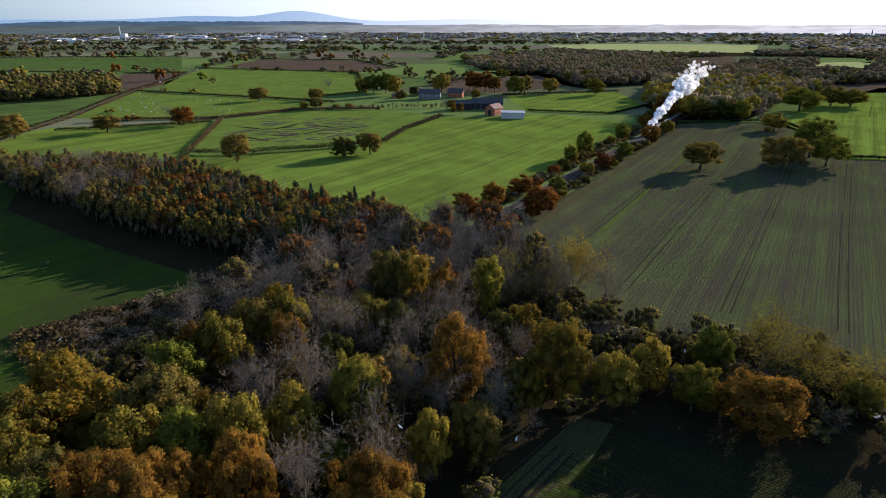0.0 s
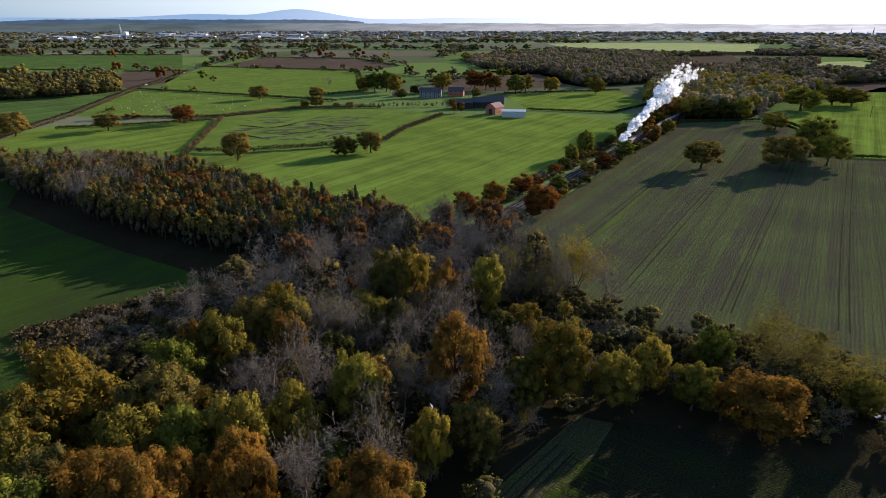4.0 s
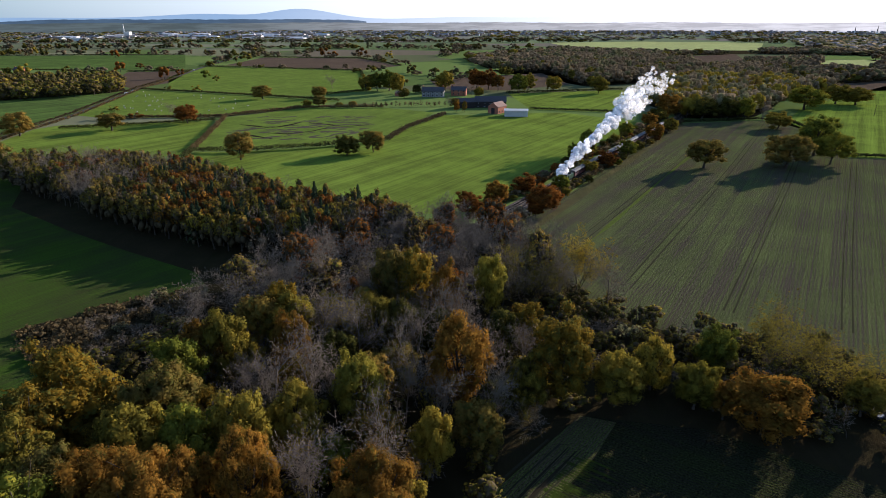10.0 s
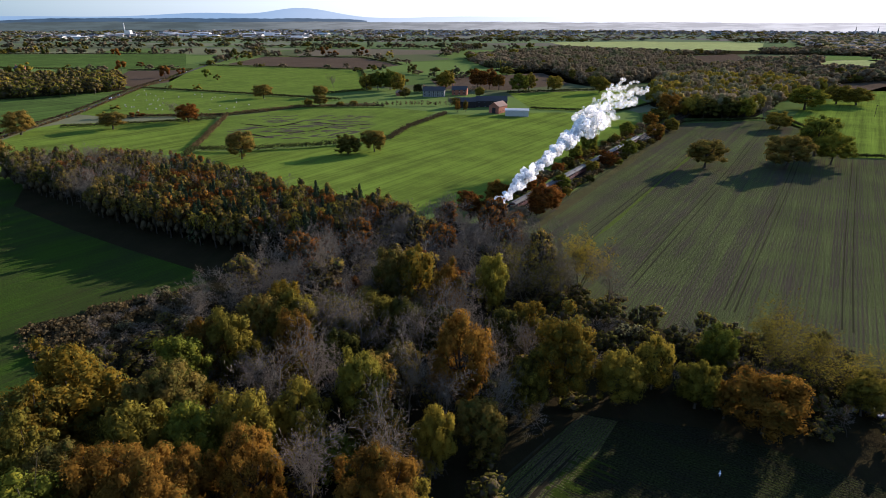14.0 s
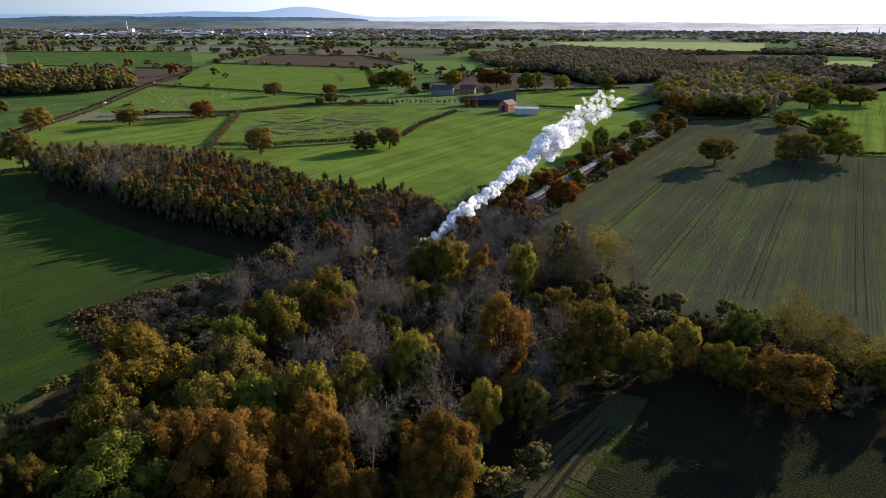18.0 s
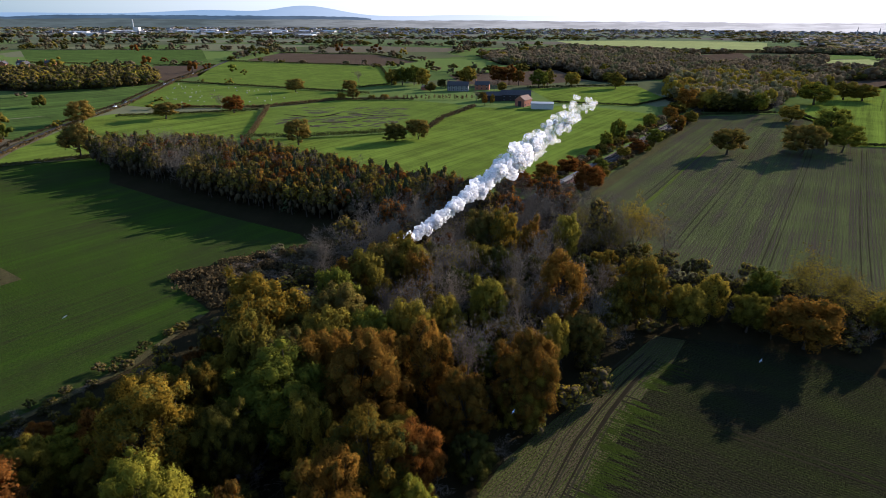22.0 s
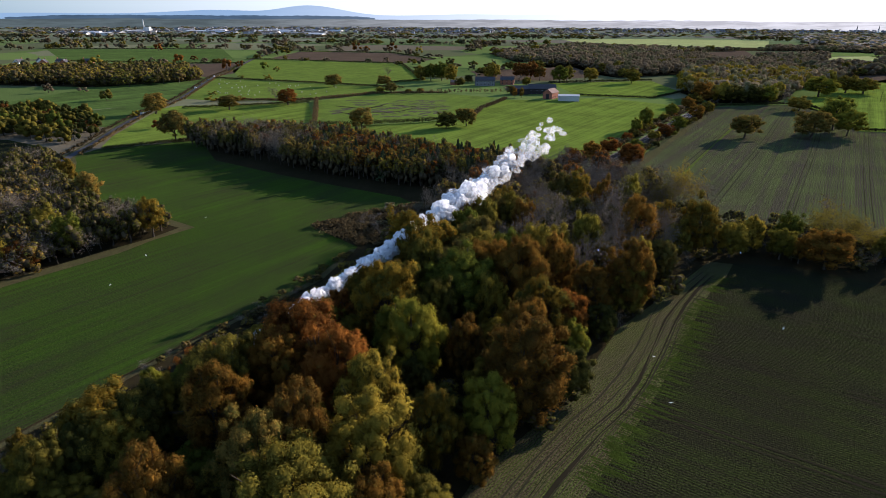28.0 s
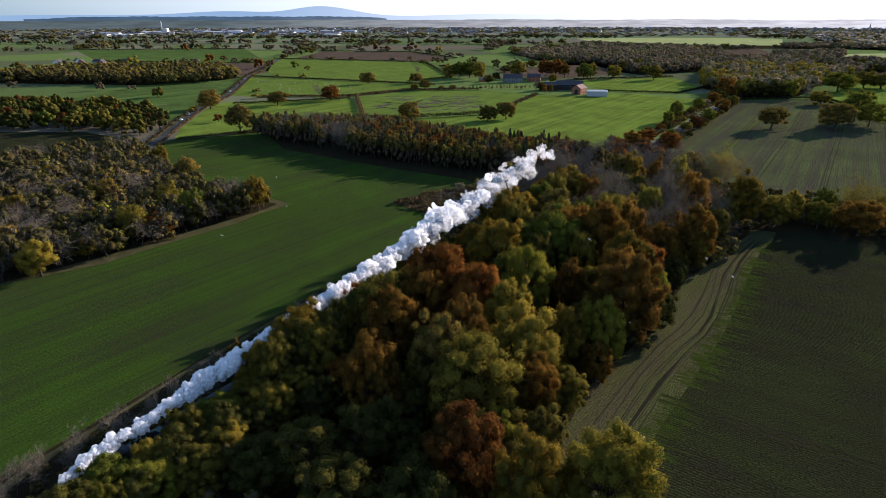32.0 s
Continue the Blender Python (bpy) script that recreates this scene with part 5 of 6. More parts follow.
def steam_material(name, least, most):
    n = Nodes(name, 1.0, 0.0)
    v = n.coords()
    k = n.noise(v, 2.2, 5, 0.6)
    n.bump(k, 0.15, 0.2)
    c = n.ramp(k, [(0.2, (0.98, 0.96, 0.94)), (0.7, (1.0, 0.98, 0.955))])
    n.colour(c)
    tr = n.node("BsdfTranslucent", Color=c)
    mx = n.node("MixShader", Fac=0.68)
    n.t.links.new(n.bsdf.outputs[0], mx.inputs[1])
    n.t.links.new(tr.outputs[0], mx.inputs[2])
    thin = n.node("BsdfTransparent")
    veil = n.node("MixShader", Fac=n.ramp(n.noise(v, 1.4, 4), [(0.3, (least,) * 3), (0.75, (most,) * 3)]))
    n.t.links.new(mx.outputs[0], veil.inputs[1])
    n.t.links.new(thin.outputs[0], veil.inputs[2])
    n.t.links.new(veil.outputs[0], n.out.inputs[0])
    return n.mat


STEAM = steam_material("steam", 0.08, 0.45)
WISP = steam_material("thin_steam", 0.7, 1.0)
PLUME = tagged(new("steam_plume"), "billowing white steam trailing from the locomotive's chimney", "steam")
PUFFS = []


def plume():
    g = np.random.default_rng(12)
    meshes = [puff_mesh(i) for i in range(9)]
    thin = [me.copy() for me in meshes]
    for me in meshes:
        me.materials.append(STEAM)
    for me in thin:
        me.materials.append(WISP)
    n = 380
    for i in range(n):
        u = ((i + g.random()) / n) ** 1.05
        tail = max(0.0, (u - 0.5) / 0.5)
        gust = 0.45 + 2.1 * abs(noise.noise(Vector((u * 9, 1.3, 0))))
        wide = (0.6 + 7.5 * u ** 0.85) * gust
        r = (0.6 + 2.5 * u ** 0.7) * g.uniform(0.55, 1.3) * (0.72 + 0.33 * gust)
        r *= 1 - 0.75 * tail * g.uniform(0.5, 1.2)
        if g.random() < 0.5 * tail:
            continue
        ob = new("puff", (thin if g.random() < tail * 1.5 else meshes)[i % 9])
        ob.parent = PLUME
        ob.scale = (r * g.uniform(0.85, 1.1), r * g.uniform(0.9, 1.3), r * g.uniform(0.75, 1.0))
        a, k = g.uniform(0, 6.28), math.sqrt(g.random()) * (1 + 0.35 * tail)
        sway = 2.6 * u * noise.noise(Vector((u * 5, 7.7, 0)))
        PUFFS.append((ob, u, wide * 0.6 * k * math.cos(a) + sway, wide * 0.5 * k * math.sin(a) + sway, g.uniform(0, 360, 3), g.uniform(-25, 25, 2), g.uniform(0, 6.28)))
    for i in range(80):
        u = g.random() ** 0.8
        tail = max(0.0, (u - 0.5) / 0.5)
        gust = 0.45 + 2.1 * abs(noise.noise(Vector((u * 9, 1.3, 0))))
        wide = (0.6 + 7.5 * u ** 0.85) * gust
        r = (0.3 + 1.1 * u) * g.uniform(0.5, 1.4)
        ob = new("puff", thin[i % 9])
        ob.parent = PLUME
        ob.scale = (r * g.uniform(0.7, 1.2), r * g.uniform(0.9, 1.9), r * g.uniform(0.6, 1.1))
        a, k = g.uniform(0, 6.28), g.uniform(0.9, 1.25) + 0.3 * tail
        sway = 2.6 * u * noise.noise(Vector((u * 5, 7.7, 0)))
        PUFFS.append((ob, u, wide * 0.6 * k * math.cos(a) + sway, wide * 0.5 * k * math.sin(a) + sway, g.uniform(0, 360, 3), g.uniform(-25, 25, 2), g.uniform(0, 6.28)))


plume()

# ---- marks on the fields ----
for off, near, far in ((9, 256, 500), (33, 226, 515), (57, 222, 535), (82, 222, 500), (106, 226, 432), (130, 228, 440), (155, 230, 450), (180, 234, 460)):
    for dx in (-1.1, 1.1):
        ribbon("wheel_track", [on_line(s, off + dx + 0.6 * math.sin(s * 0.02 + off)) for s in np.arange(near, far, 12)], 0.32, FAINTMARK, "dark tractor wheel mark through the crop", "wheel track", 0.035, seed=off, wobble=0.3)
ribbon("green_strip", [on_line(s, 35.6 + 0.5 * math.sin(s * 0.03)) for s in np.arange(232, 420, 12)], 1.3, M["strip"], "brighter green strip left between drill passes", "crop strip", 0.03, seed=9, wobble=0.35)
field([(-172, -222), (-90, -80), (-60, -22), (-47, 2), (-29, 22), (-13, 48), (4, 66), (24, 88), (30, 86), (24, 77), (17, 69), (10, 59), (2, 46), (-10, 27), (-16, 18), (-28, 2), (-37, -10), (-46, -22), (-80, -84), (-162, -226)], "headland", "green-brown drilled headland along the wood", 0.016)
BEND = [(21, 79), (13, 70), (6, 61), (0, 52), (-7, 39), (-14, 27), (-20, 19), (-27, 12), (-36, 1), (-47, -15), (-58, -32)]
ENDS = [(24, 77), (17, 69), (10, 59), (2, 46), (-10, 27), (-16, 18), (-28, 2), (-37, -10), (-46, -22)]
for dx, w, mark in ((-0.9, 0.42, TRACKMARK), (0.9, 0.42, TRACKMARK), (-0.45, 0.2, FAINTMARK), (1.4, 0.22, FAINTMARK), (-2.6, 0.24, FAINTMARK), (-4.4, 0.24, FAINTMARK), (2.3, 0.2, FAINTMARK)):
    ribbon("wheel_track", [(x + dx * 0.84 + 0.35 * math.sin(y * 0.13 + dx), y - dx * 0.54) for x, y in BEND], w, mark, "muddy tractor track curving along the field edge", "wheel track", 0.04 + 0.004 * abs(dx), seed=int(50 + dx * 10), wobble=0.5)
ROW, ACROSS = np.array([0.829, -0.559]), np.array([0.559, 0.829])


def row_ends():
    """Greener ends of the drill rows beside the tractor track, as tapering low slabs in one mesh."""
    g = np.random.default_rng(77)
    p = np.array(ENDS, float)
    run = np.r_[0, np.cumsum(np.hypot(*np.diff(p, axis=0).T))]
    vs, fs = [], []
    for k in np.arange(1, run[-1], 0.62):
        if noise.noise(Vector((k * 0.11, 3.3, 0))) < -0.3:
            continue
        o = np.array([np.interp(k, run, p[:, 0]), np.interp(k, run, p[:, 1])]) + ROW * g.uniform(-4.0, -1.0)
        l, w = g.uniform(2.5, 9.0), g.uniform(0.12, 0.42)
        q = [o, o + ROW * l * 0.2 - ACROSS * w, o + ROW * l * 0.75 - ACROSS * w * 0.7, o + ROW * l, o + ROW * l * 0.7 + ACROSS * w * 0.8, o + ROW * l * 0.25 + ACROSS * w]
        b = len(vs)
        vs += [(x, y, 0.026) for x, y in q]
        fs += [(b, b + 1, b + 2, b + 3), (b, b + 3, b + 4, b + 5)]
    ob = new("row_ends", mesh_np("row_ends", np.array(vs), np.array(fs), M["rowend"]))
    return tagged(ob, "greener ends of drill rows beside the track", "crop rows", kind="stuff")


row_ends()
for x, y in ((13, 63), (-2, 40), (-16, 18), (-34, -6)):
    for dx in (-0.9, 0.9):
        p = np.array([x, y]) + ACROSS * dx
        ribbon("wheel_track", [tuple(p + ROW * k + ACROSS * 0.8 * math.sin(k * 0.03)) for k in np.arange(-3, 170, 10)], 0.34, TRACKMARK, "dark tractor wheel mark through the crop", "wheel track", 0.035, seed=int(abs(x)), wobble=0.3)
for pts in ([(-140, 404), (-128, 398), (-116, 391), (-107, 400), (-100, 415)], [(-112, 372), (-99, 369), (-86, 378), (-78, 392), (-66, 396), (-52, 404)], [(-95, 412), (-84, 407), (-72, 399)], [(-130, 370), (-118, 362), (-104, 352)]):
    ribbon("ditch", pts, 2.2, TRACKMARK, "dark winding wet ditch in the pasture", "ditch", 0.03, seed=int(abs(pts[0][0])), wobble=0.4)


def rushes(n, seed):
    """Ragged dark patches of rushes and trodden mud in the wet pasture, each a low tussocky slab, in one mesh."""
    g = np.random.default_rng(seed)
    vs, fs = [], []
    for _ in range(n):
        c = np.array([g.uniform(-138, -52), g.uniform(352, 440)])
        if not inside([(-150, 430), (-118, 470), (-60, 470), (-30, 440), (-40, 372), (-74, 345), (-128, 335)], *c):
            continue
        a, l = 0.35 + 0.35 * math.sin(c[1] * 0.09) + g.normal(0, 0.3), g.uniform(2, 9)
        k = 9
        th = np.arange(k) * 2 * np.pi / k
        r = g.uniform(0.55, 1.0, k)
        x, y = l * r * np.cos(th), l * 0.28 * r * np.sin(th)
        ring = np.stack([c[0] + x * math.cos(a) - y * math.sin(a), c[1] + x * math.sin(a) + y * math.cos(a)], 1)
        b = len(vs)
        vs += [(p[0], p[1], 0.005) for p in ring] + [(c[0], c[1], 0.22)]
        fs += [(b + i, b + (i + 1) % k, b + k) for i in range(k)]
    return tagged(new("rushes", mesh_np("rushes", np.array(vs), np.array(fs), RUSH)), "ragged dark rushes and mud in the wet pasture", "rushes", kind="stuff")


RUSH = plain("rushes", (0.046, 0.037, 0.018), 1.0, 0, 0.4, 0.6)
rushes(150, 66)

# ---- road and cars ----
ROAD = [(-212, 120), (-226, 170), (-240, 221), (-247, 256), (-257, 297), (-267, 345), (-272, 380), (-274, 410), (-279, 447), (-301, 548), (-319, 630), (-331, 723), (-368, 932), (-385, 1065), (-420, 1400)]
ribbon("road_verge", ROAD, 6.5, M["rough"], "rough grass verge beside the road", "verge", 0.02)
ribbon("road", ROAD, 3.5, ASPHALT, "grey asphalt country road", "road", 0.06)
for side, sd in ((-3.9, 71), (3.9, 72)):
    hedge([(x + side, y + side * 0.15) for x, y in ROAD[2:12]], 2.0, 1.7, "brown", sd, "ragged roadside hedge", 2.6, 30, 0.8)
CARPAINT = [plain("car_white", (0.7, 0.7, 0.7), 0.25, 0, 0.05), plain("car_silver", (0.45, 0.46, 0.48), 0.25, 0.6, 0.05), plain("car_dark", (0.03, 0.035, 0.05), 0.2, 0, 0.1)]
TYRE = plain("tyre", (0.02, 0.02, 0.02), 0.8)


def car(paint, label):
    root = tagged(new("car"), label, "car", "cars on the road")
    part("body", box(bmesh.new(), (0, 0, 0.62), (1.78, 4.3, 0.62), 0.14), paint, root)
    bm = box(bmesh.new(), (0, 0.15, 1.16), (1.5, 2.3, 0.5), 0.18)
    part("cabin", bm, GLASS, root)
    part("roof", box(bmesh.new(), (0, 0.2, 1.42), (1.3, 1.6, 0.06), 0.02), paint, root)
    for sx in (-1, 1):
        for y in (-1.35, 1.35):
            part("wheel", rod(bmesh.new(), (sx * 0.7, y, 0.31), (sx * 0.9, y, 0.31), 0.31, 0.31, 12), TYRE, root)
    return root


CARS = []
for i, back in enumerate([0, 39, 77, 121, 250, 345, -167, -143]):
    CARS.append((car(CARPAINT[(0, 1, 2)[i % 3]], ["white car driving along the road", "silver car driving along the road", "dark blue car driving along the road"][i % 3]), back))

# ---- farm ----
BRICK = plain("red_brick", (0.32, 0.12, 0.07), 0.9, 0, 0.3, 2.0)
SLATE = plain("slate_roof", (0.075, 0.068, 0.068), 0.9, 0, 0.3, 1.0)
TILE = plain("clay_tiles", (0.24, 0.15, 0.11), 0.85, 0, 0.35, 1.0)
SHEET = plain("pale_sheeting", (0.46, 0.43, 0.38), 0.55, 0.1, 0.15, 0.8)
SHED_ROOF = plain("cement_roof", (0.55, 0.53, 0.49), 0.85, 0, 0.25, 0.6)
DARKBOARD = plain("black_boards", (0.035, 0.03, 0.028), 0.85, 0, 0.3, 1.5)
RENDERED = plain("white_render", (0.6, 0.58, 0.53), 0.9, 0, 0.15, 1.0)
FARM_WALL = plain("weathered_render", (0.24, 0.225, 0.20), 0.95, 0, 0.2, 1.0)
TIMBER = plain("dark_timber", (0.05, 0.04, 0.035), 0.8, 0, 0.3, 1.5)


def building(name, label, cat, x, y, turn, w, l, eaves, ridge_h, wall, roofm, rows=0, cols=0, chimneys=0, group="", door=False):
    """A gabled building with walls, overhanging roof slabs, window and door panels and chimneys; the ridge runs along local y."""
    root = tagged(new(name), label, cat, group)
    bm = bmesh.new()
    pts = [(-w / 2, 0), (w / 2, 0), (w / 2, eaves), (0, ridge_h - 0.15), (-w / 2, eaves)]
    a = [bm.verts.new((px, -l / 2, pz)) for px, pz in pts]
    b = [bm.verts.new((px, l / 2, pz)) for px, pz in pts]
    bm.faces.new(a)
    bm.faces.new(b[::-1])
    for i in range(5):
        bm.faces.new((a[i], b[i], b[(i + 1) % 5], a[(i + 1) % 5]))
    bmesh.ops.recalc_face_normals(bm, faces=bm.faces)
    part("wall", bm, wall, root)
    for sx in (-1, 1):
        p, q = Vector((sx * (w / 2 + 0.4), 0, eaves - 0.25)), Vector((0, 0, ridge_h))
        d = p - q
        m = Matrix.Translation((p + q) / 2) @ Euler((0, math.atan2(-d.z, d.x), 0)).to_matrix().to_4x4()
        bm = bmesh.new()
        bmesh.ops.create_cube(bm, size=1, matrix=m @ Matrix.Diagonal((d.length, l + 0.7, 0.16, 1)))
        part("roof", bm, roofm, root)
    for sx in (-1, 1):
        for j in range(rows):
            for i in range(cols):
                yy = -l / 2 + l * (i + 0.5) / cols
                wnd = part("window", box(bmesh.new(), (sx * (w / 2 + 0.02), yy, 1.5 + 2.6 * j), (0.1, 1.1, 1.2)), GLASS, root)
                part("frame", box(bmesh.new(), (sx * (w / 2 + 0.03), yy, 0.85 + 2.6 * j), (0.16, 1.3, 0.1)), RENDERED, wnd)
    if door:
        part("door", box(bmesh.new(), (0, -l / 2 - 0.02, eaves * 0.4), (w * 0.35, 0.1, eaves * 0.8)), DARKBOARD, root)
    for k in range(chimneys):
        c = part("chimney", box(bmesh.new(), (0, (l / 2 - 0.8) * (1 - 2 * k), ridge_h + 0.5), (0.9, 0.7, 1.9)), BRICK, root)
        part("pot", rod(bmesh.new(), (0, (l / 2 - 0.8) * (1 - 2 * k), ridge_h + 1.4), (0, (l / 2 - 0.8) * (1 - 2 * k), ridge_h + 1.9), 0.14, 0.12, 8), TILE, c)
    root.matrix_basis = pose(x, y, 0, 0, 0, turn)
    return root


building("brick_barn", "red brick barn with a worn tiled roof", "barn", 39, 459, -35, 8.5, 13, 5.2, 8.2, BRICK, TILE, 1, 3, 0, "", True)
building("farm_shed", "long pale metal farm shed with a low roof", "shed", 51.5, 443, 84, 9, 17, 4.4, 5.2, SHEET, SHED_ROOF, 0, 0, 0, "", True)
building("long_barn", "long dark boarded barn with a slate roof", "barn", 36, 492, 88, 10, 25, 5.0, 8.4, DARKBOARD, SLATE, 2, 5, 0)
building("black_barn", "black boarded farm building", "barn", 15, 488, 90, 9, 16, 5.0, 7.6, DARKBOARD, SLATE, 0, 0, 0, "", True)
house = building("farmhouse", "timber-framed white and black farmhouse", "house", -12, 560, 84, 8.5, 20, 5.4, 8.8, FARM_WALL, SLATE, 2, 5, 2)
for sx in (-1, 1):
    for i in range(11):
        part("timber", box(bmesh.new(), (sx * 4.28, -9.8 + i * 1.96, 2.7), (0.1, 0.25, 5.3)), TIMBER, house)
building("farm_cottage", "brick cottage with a slate roof", "house", 12, 572, 80, 8, 14, 5.0, 8.0, BRICK, SLATE, 2, 3, 1)
building("outhouse", "small red brick outhouse with tiled roof", "shed", -44, 566, 60, 5, 6, 2.8, 4.6, BRICK, TILE)
for i, (x, y, tn) in enumerate([(-620, 800, 20), (-603, 812, 70), (-588, 796, 10), (-640, 822, 40), (-566, 815, 85), (-655, 800, 0)]):
    building("cottage", "far cottage with pale walls and grey roof", "house", x, y, tn, 8, 14, 5, 8.4, RENDERED if i % 2 else BRICK, SLATE, 2, 3, 1, "hamlet cottages")

# ---- town ----
g = np.random.default_rng(33)
for i in range(44):
    x, y = g.uniform(-1500, -500), g.uniform(2200, 3000)
    building("factory_shed", "white-walled industrial shed on the town's edge" if i % 3 else "grey industrial shed on the town's edge", "shed", x, y, g.uniform(60, 110), g.uniform(20, 40), g.uniform(30, 90), g.uniform(5, 8), 9.5, SHEET if i % 3 else SHED_ROOF, SHED_ROOF if i % 2 else SLATE, 0, 0, 0, "industrial sheds")
stack = tagged(new("factory_chimney"), "tall pale factory chimney stack with a plant block", "chimney")
part("shaft", rod(bmesh.new(), (0, 0, 0), (0, 0, 52), 3.2, 1.8, 20), RENDERED, stack)
part("plant_block", box(bmesh.new(), (16, 0, 11), (20, 24, 22), 0.4), RENDERED, stack)
stack.matrix_basis = pose(-1348, 2627, 0)
for x, y in ((1940, 3000), (2060, 3020)):
    sp = tagged(new("church_spire"), "distant stone church tower with a spire", "church")
    part("tower", box(bmesh.new(), (0, 0, 8), (5, 5, 18), 0.2), SHED_ROOF, sp)
    part("spire", rod(bmesh.new(), (0, 0, 17), (0, 0, 40), 2.6, 0.2, 8), SLATE, sp)
    sp.matrix_basis = pose(x, y, 0)


# far houses: colours greyed and paled in place of haze
TOWN_BRICK = plain("town_brick_hazed", (0.24, 0.19, 0.165), 0.95, 0, 0.2, 0.1)
TOWN_WALL = plain("town_walls_hazed", (0.36, 0.36, 0.35), 0.95, 0, 0.2, 0.1)
TOWN_ROOF = plain("town_roofs_hazed", (0.16, 0.15, 0.152), 0.95, 0, 0.2, 0.1)


def town(poly, n, seed, label):
    """Distant houses: gabled boxes in one mesh."""
    g = np.random.default_rng(seed)
    vs, fs, mi = [], [], []
    for x, y, h, r in scatter(poly, n, (4.5, 6.5), (3.2, 5.6), seed):
        l, w, a = r * g.uniform(1.1, 2.4), r * 0.8, g.uniform(0, 3.14)
        c = np.array([(-w, -l, 0), (w, -l, 0), (w, l, 0), (-w, l, 0), (-w, -l, h), (w, -l, h), (w, l, h), (-w, l, h), (0, -l, h * 1.6), (0, l, h * 1.6)])
        turn = np.array([[math.cos(a), -math.sin(a), 0], [math.sin(a), math.cos(a), 0], [0, 0, 1]])
        k = 10 * len(vs)
        vs.append(c @ turn.T + [x, y, 0])
        fs.append(np.array([(0, 1, 5, 4), (1, 2, 6, 5), (2, 3, 7, 6), (3, 0, 4, 7), (4, 5, 8, 8), (6, 7, 9, 9), (5, 6, 9, 8), (7, 4, 8, 9)]) + k)
        mi += [int(g.integers(2))] * 6 + [2, 2]
    v, f = np.concatenate(vs), np.concatenate(fs)
    me = bpy.data.meshes.new("town")
    me.from_pydata(v.tolist(), [], [list(dict.fromkeys(q)) for q in f.tolist()])
    for m in (TOWN_BRICK, TOWN_WALL, TOWN_ROOF):
        me.materials.append(m)
    me.polygons.foreach_set("material_index", np.array(mi, np.int32))
    return tagged(new("town_houses", me), label, "town", kind="stuff")


town([(-1700, 2250), (-300, 2500), (700, 2900), (2300, 3000), (2600, 3900), (-1500, 3700)], 620, 51, "distant town houses spread across the plain")

# ---- sheep ----
WOOL = plain("wool", (0.42, 0.40, 0.35), 0.95, 0, 0.2, 6)
FACE = plain("sheep_face", (0.35, 0.32, 0.28), 0.9, 0, 0.3, 6)


def sheep():
    root = tagged(new("sheep"), "white woolly sheep grazing in the pasture", "sheep", "flock of sheep")
    bm = bmesh.new()
    bmesh.ops.create_icosphere(bm, subdivisions=2, radius=1, matrix=Matrix.LocRotScale((0, 0, 0.68), None, (0.32, 0.6, 0.34)))
    part("body", bm, WOOL, root)
    bm = bmesh.new()
    bmesh.ops.create_icosphere(bm, subdivisions=1, radius=1, matrix=Matrix.LocRotScale((0, 0.72, 0.55), None, (0.12, 0.22, 0.14)))
    part("head", bm, FACE, root)
    for sx in (-0.16, 0.16):
        for y in (-0.36, 0.36):
            part("leg", rod(bmesh.new(), (sx, y, 0), (sx, y, 0.5), 0.05, 0.06, 6), FACE, root)
    return root


ewe = sheep()
flock = scatter([(-300, 600), (-180, 552), (-130, 530), (-170, 470), (-240, 455), (-262, 470)], 46, (0, 360), (0, 1), 61)
for i, (x, y, a, _) in enumerate(flock):
    m = pose(x, y, 0, 0, 0, a)
    if i:
        copy_thing(ewe, m)
    else:
        ewe.matrix_basis = m

# ---- gulls over the fields ----
FEATHER = plain("gull_white", (0.7, 0.7, 0.7), 0.8, 0, 0.1, 5)
GREYWING = plain("gull_grey", (0.45, 0.46, 0.48), 0.8, 0, 0.1, 5)


def gull():
    root = tagged(new("gull"), "white gull gliding low over the fields", "bird", "gulls")
    bm = bmesh.new()
    bmesh.ops.create_icosphere(bm, subdivisions=2, radius=1, matrix=Matrix.LocRotScale((0, 0, 0), None, (0.08, 0.24, 0.08)))
    part("body", bm, FEATHER, root)
    for sx in (-1, 1):
        bm = bmesh.new()
        pts = [(0, 0.12, 0), (sx * 0.32, 0.16, 0.09), (sx * 0.66, 0.0, 0.05), (sx * 0.32, -0.02, 0.08), (0, -0.08, 0)]
        f = bm.faces.new([bm.verts.new(p) for p in pts])
        r = bmesh.ops.extrude_face_region(bm, geom=[f])
        bmesh.ops.translate(bm, verts=[e for e in r["geom"] if isinstance(e, bmesh.types.BMVert)], vec=(0, 0, 0.02))
        part("wing", bm, GREYWING, root)
    bm = bmesh.new()
    bmesh.ops.create_icosphere(bm, subdivisions=1, radius=0.06, matrix=Matrix.Translation((0, 0.26, 0.02)))
    part("head", bm, FEATHER, root)
    return root


bird = gull()
GULLS = [(bird if i == 0 else copy_thing(bird, Matrix())) for i in range(10)]

# ---- parked vehicle in the shade of the hedge belt ----
parked = car(CARPAINT[2], "dark car parked in the shade beside the hedge")
parked.matrix_basis = pose(76, 88.5, 0, 0, 0, 25)
board = tagged(new("trailer"), "low dark trailer with pale lettering bars", "trailer")
part("deck", box(bmesh.new(), (0, 0, 0.75), (2.0, 4.6, 0.5), 0.05), DARKBOARD, board)
for k in range(7):
    part("bar", box(bmesh.new(), (-1.02, -1.6 + 0.5 * k, 0.85), (0.03, 0.34, 0.22)), CARPAINT[0], board)
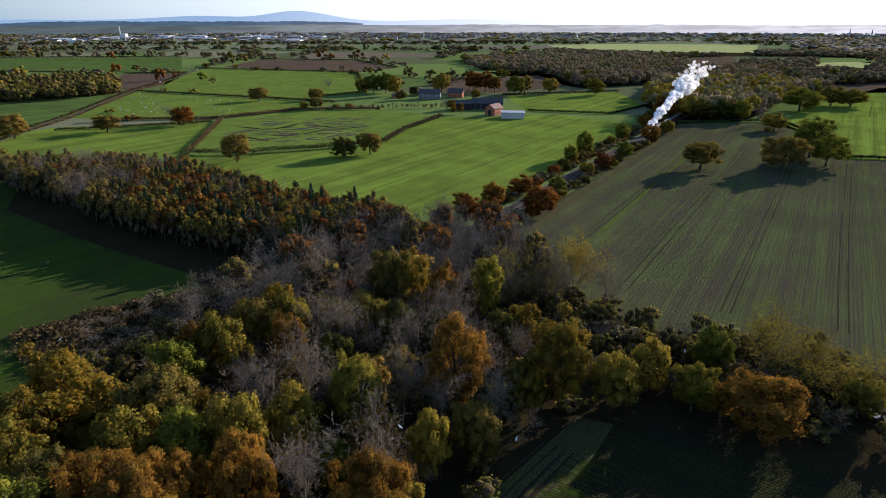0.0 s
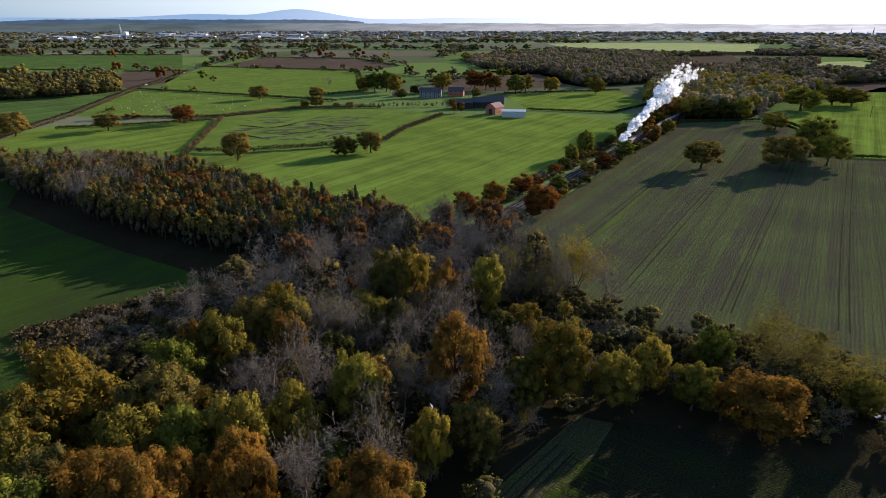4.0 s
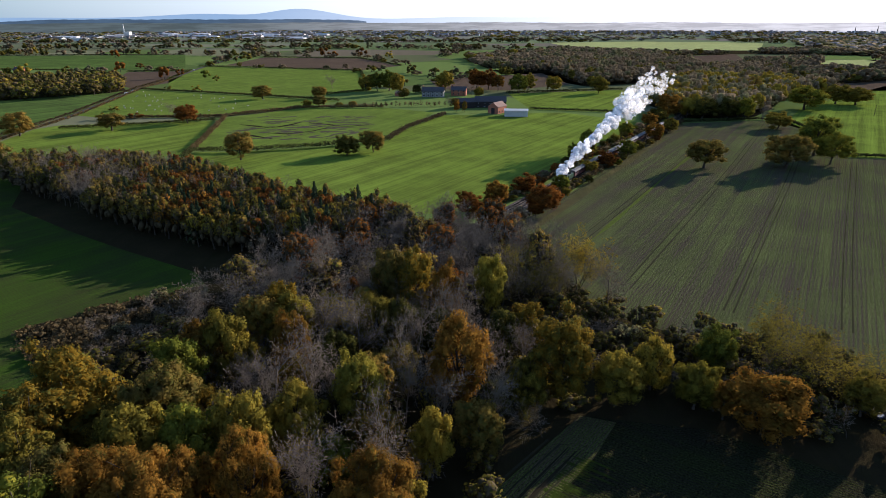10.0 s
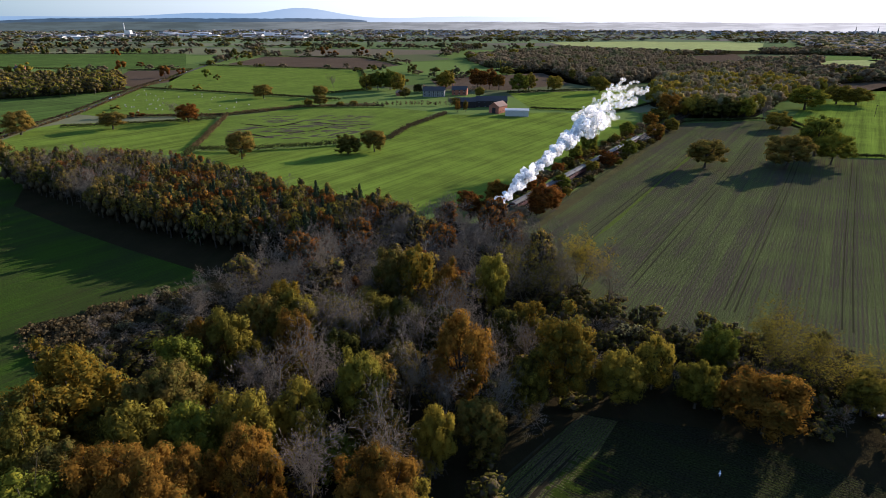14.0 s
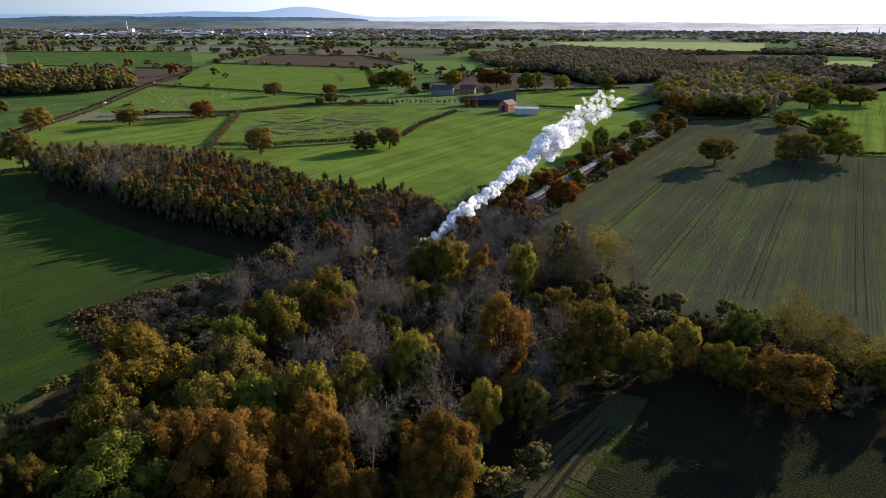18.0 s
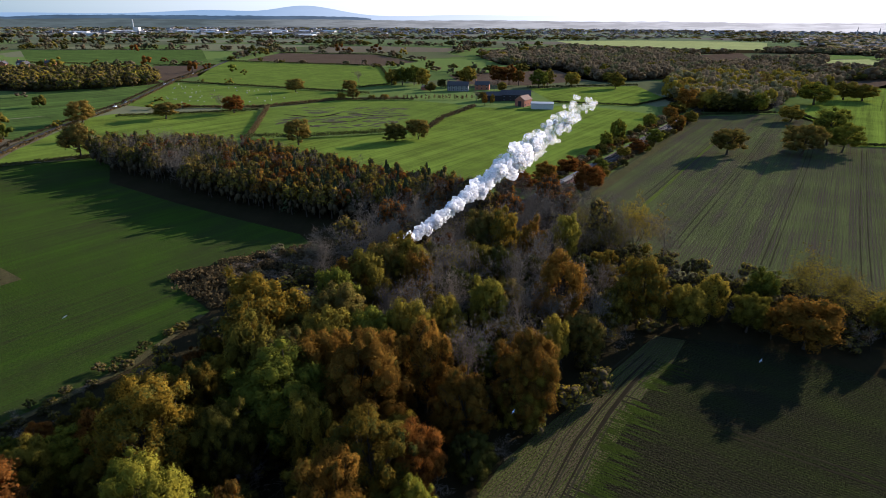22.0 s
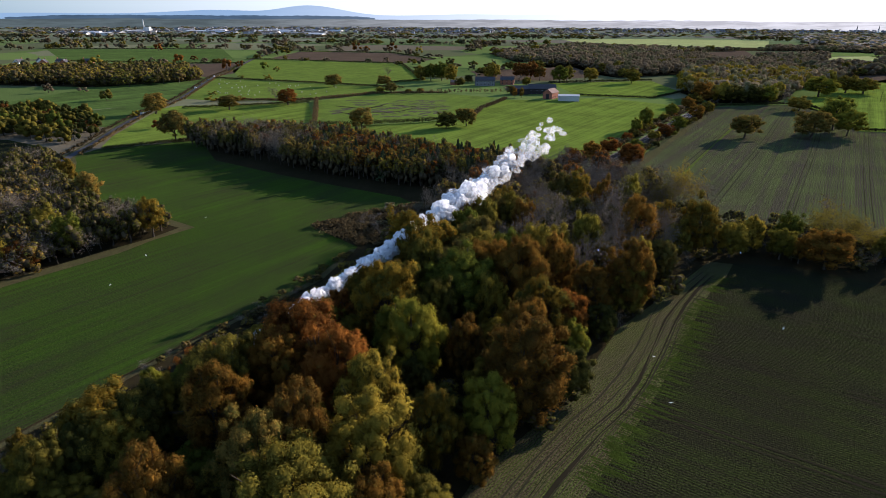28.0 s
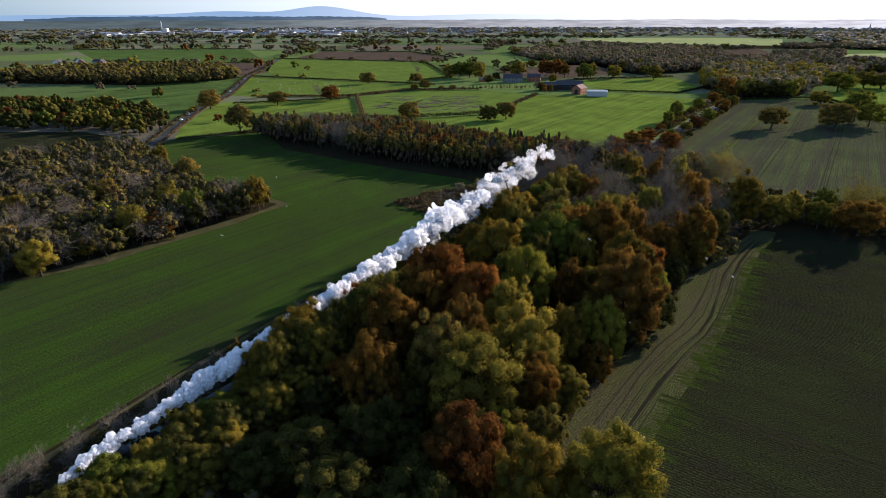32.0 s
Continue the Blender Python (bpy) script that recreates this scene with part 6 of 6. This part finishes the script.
for sx in (-0.9, 0.9):
    for y in (-0.5, 0.5):
        part("wheel", rod(bmesh.new(), (sx, y, 0.3), (sx * 1.15, y, 0.3), 0.3, 0.3, 12), TYRE, board)
board.matrix_basis = pose(79.5, 85.5, 0, 0, 0, 62)

# ---- poles by the farm track ----
for x, y in ((313, 440), (360, 470), (200, 540)):
    p = tagged(new("telegraph_pole"), "grey wooden telegraph pole in the pasture", "pole", "telegraph poles")
    part("post", rod(bmesh.new(), (0, 0, -0.3), (0, 0, 8.6), 0.15, 0.11, 10), BARK, p)
    part("crossarm", box(bmesh.new(), (0, 0, 8.1), (1.8, 0.12, 0.14)), BARK, p)
    p.matrix_basis = pose(x, y, 0, 0, 0, 20)

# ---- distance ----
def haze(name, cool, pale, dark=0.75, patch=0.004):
    """Self-lit far land with haze put into its colour, paler towards the sun's side."""
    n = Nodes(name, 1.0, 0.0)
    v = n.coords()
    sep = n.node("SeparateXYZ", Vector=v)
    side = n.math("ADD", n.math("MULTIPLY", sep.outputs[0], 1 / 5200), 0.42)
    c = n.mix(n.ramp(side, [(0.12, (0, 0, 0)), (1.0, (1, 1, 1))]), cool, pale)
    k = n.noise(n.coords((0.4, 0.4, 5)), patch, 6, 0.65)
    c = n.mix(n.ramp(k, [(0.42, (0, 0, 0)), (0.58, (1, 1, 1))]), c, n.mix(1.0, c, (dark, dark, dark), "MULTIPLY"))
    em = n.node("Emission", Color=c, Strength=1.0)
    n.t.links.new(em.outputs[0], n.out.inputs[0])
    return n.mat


def ridge(label, dist, x0, x1, prof, mat, depth=350):
    """A far hill range: a bank that rises to an uneven crest. prof(bearing in degrees) gives the crest's height."""
    a = np.linspace(x0, x1, 260)
    rows = []
    h = np.array([prof(b) for b in a])
    for k, (dd, hh) in enumerate([(0, 0.0), (0.35, 0.45), (0.7, 0.85), (1.0, 1.0)]):
        rr = dist + dd * depth
        rows.append(np.stack([rr * np.sin(np.radians(a)), rr * np.cos(np.radians(a)), h * hh - 2 * (k == 0)], 1))
    v = np.concatenate(rows)
    n = len(a)
    f = np.array([(r * n + i, r * n + i + 1, (r + 1) * n + i + 1, (r + 1) * n + i) for r in range(3) for i in range(n - 1)])
    return tagged(new("backdrop", mesh_np("backdrop", v, f, mat, True)), label, "hills", kind="structure")


def bump_at(b, centre, width, h):
    return h * math.exp(-((b - centre) / width) ** 2)


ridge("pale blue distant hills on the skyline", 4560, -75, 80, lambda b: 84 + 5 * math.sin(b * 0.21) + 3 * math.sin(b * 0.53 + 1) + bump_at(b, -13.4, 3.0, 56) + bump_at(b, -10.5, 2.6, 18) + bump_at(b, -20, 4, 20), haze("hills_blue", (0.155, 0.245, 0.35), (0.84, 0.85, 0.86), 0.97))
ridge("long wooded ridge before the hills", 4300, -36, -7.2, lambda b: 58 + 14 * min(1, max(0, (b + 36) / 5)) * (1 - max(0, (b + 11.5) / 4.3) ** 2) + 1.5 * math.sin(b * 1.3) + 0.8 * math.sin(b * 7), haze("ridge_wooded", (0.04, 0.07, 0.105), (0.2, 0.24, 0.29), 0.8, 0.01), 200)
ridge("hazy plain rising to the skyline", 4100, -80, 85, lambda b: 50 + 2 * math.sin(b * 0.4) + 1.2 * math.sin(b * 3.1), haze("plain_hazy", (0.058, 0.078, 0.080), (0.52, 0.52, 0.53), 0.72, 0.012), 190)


# ---- what moves ----
def motions():
    stops = [0, 4, 8, 12, 16, 20, 24, 28, 32]
    for ob, back in [(LOCO, 0.0)] + [(c, 16.6 + 19.9 * i) for i, c in enumerate(COACHES)]:
        walk(ob, [(t, pose(*on_line(train_at(t) + back, 1.7), RAIL_TOP, 0, 0, YAW)) for t in (0, 16, 32)])
    leg = np.array(ROAD, float)[::-1]
    run = np.r_[0, np.cumsum(np.hypot(*np.diff(leg, axis=0).T))]
    here = float(np.interp(-471, -leg[:, 1], run))
    for ob, back in CARS:
        rows = []
        for t in range(0, 33, 4):
            d = max(1.0, here - back - 13.0 * (32 - t))
            x, y = np.interp(d, run, leg[:, 0]), np.interp(d, run, leg[:, 1])
            x2, y2 = np.interp(d + 3, run, leg[:, 0]), np.interp(d + 3, run, leg[:, 1])
            a = math.degrees(math.atan2(-(x2 - x), y2 - y))
            rows.append((t, pose(x + 0.9 * math.cos(math.radians(a)), y + 0.9 * math.sin(math.radians(a)), 0.07, 0, 0, a)))
        walk(ob, rows)
    g = np.random.default_rng(90)
    for i, ob in enumerate(GULLS):
        east = i % 2 == 0
        cx, cy = (g.uniform(0, 60), g.uniform(20, 60)) if east else (g.uniform(-150, -60), g.uniform(40, 110))
        rad, ph, w, h = g.uniform(18, 45), g.uniform(0, 6.28), g.choice([-1, 1]) * g.uniform(0.18, 0.3), g.uniform(12, 22)
        rows = []
        for t in range(0, 33, 2):
            a = ph + w * t
            vx, vy = -math.sin(a) * w, math.cos(a) * w
            rows.append((t, pose(cx + rad * math.cos(a) - 1.2 * t, cy + rad * math.sin(a) - t, h + 2 * math.sin(a * 2), 0, -25 * math.copysign(1, w), math.degrees(math.atan2(-vx, vy)))))
        ob.scale = (0.7, 0.7, 0.7)
        walk(ob, rows)
    walk(PLUME, [(t, pose(*on_line(train_at(t), 1.7), RAIL_TOP + 4.0, 0, 0, YAW)) for t in (0, 16, 32)])
    for ob, u, dx, dz, turn, spin, ph in PUFFS:
        rows = []
        for t in stops:
            rise = np.interp(t, [0, 9, 14, 20, 28, 32], [27, 28, 27, 23, 13.5, 14])
            k = np.interp(t, [0, 12, 18, 23, 32], [1.5, 1.55, 1.3, 0.72, 0.62])
            x = dx * k - 4 * u + 1.2 * u * math.sin(ph + t * 0.5)
            lift = np.interp(t, [0, 17, 24, 28, 32], [0, 0, 9, 8, 3])
            z = rise * u ** 0.8 + lift * u ** 3 + dz * k + 1.0 * u * math.sin(ph * 2 + t * 0.4)
            y = 165 * u + 3 * u * math.sin(ph + t * 0.3)
            rows.append((t, pose(x, y, z, turn[0] + spin[0] * t / 4, turn[1], turn[2] + spin[1] * t / 4)))
        s = ob.scale.copy()
        walk(ob, rows)
        ob.scale = s


motions()
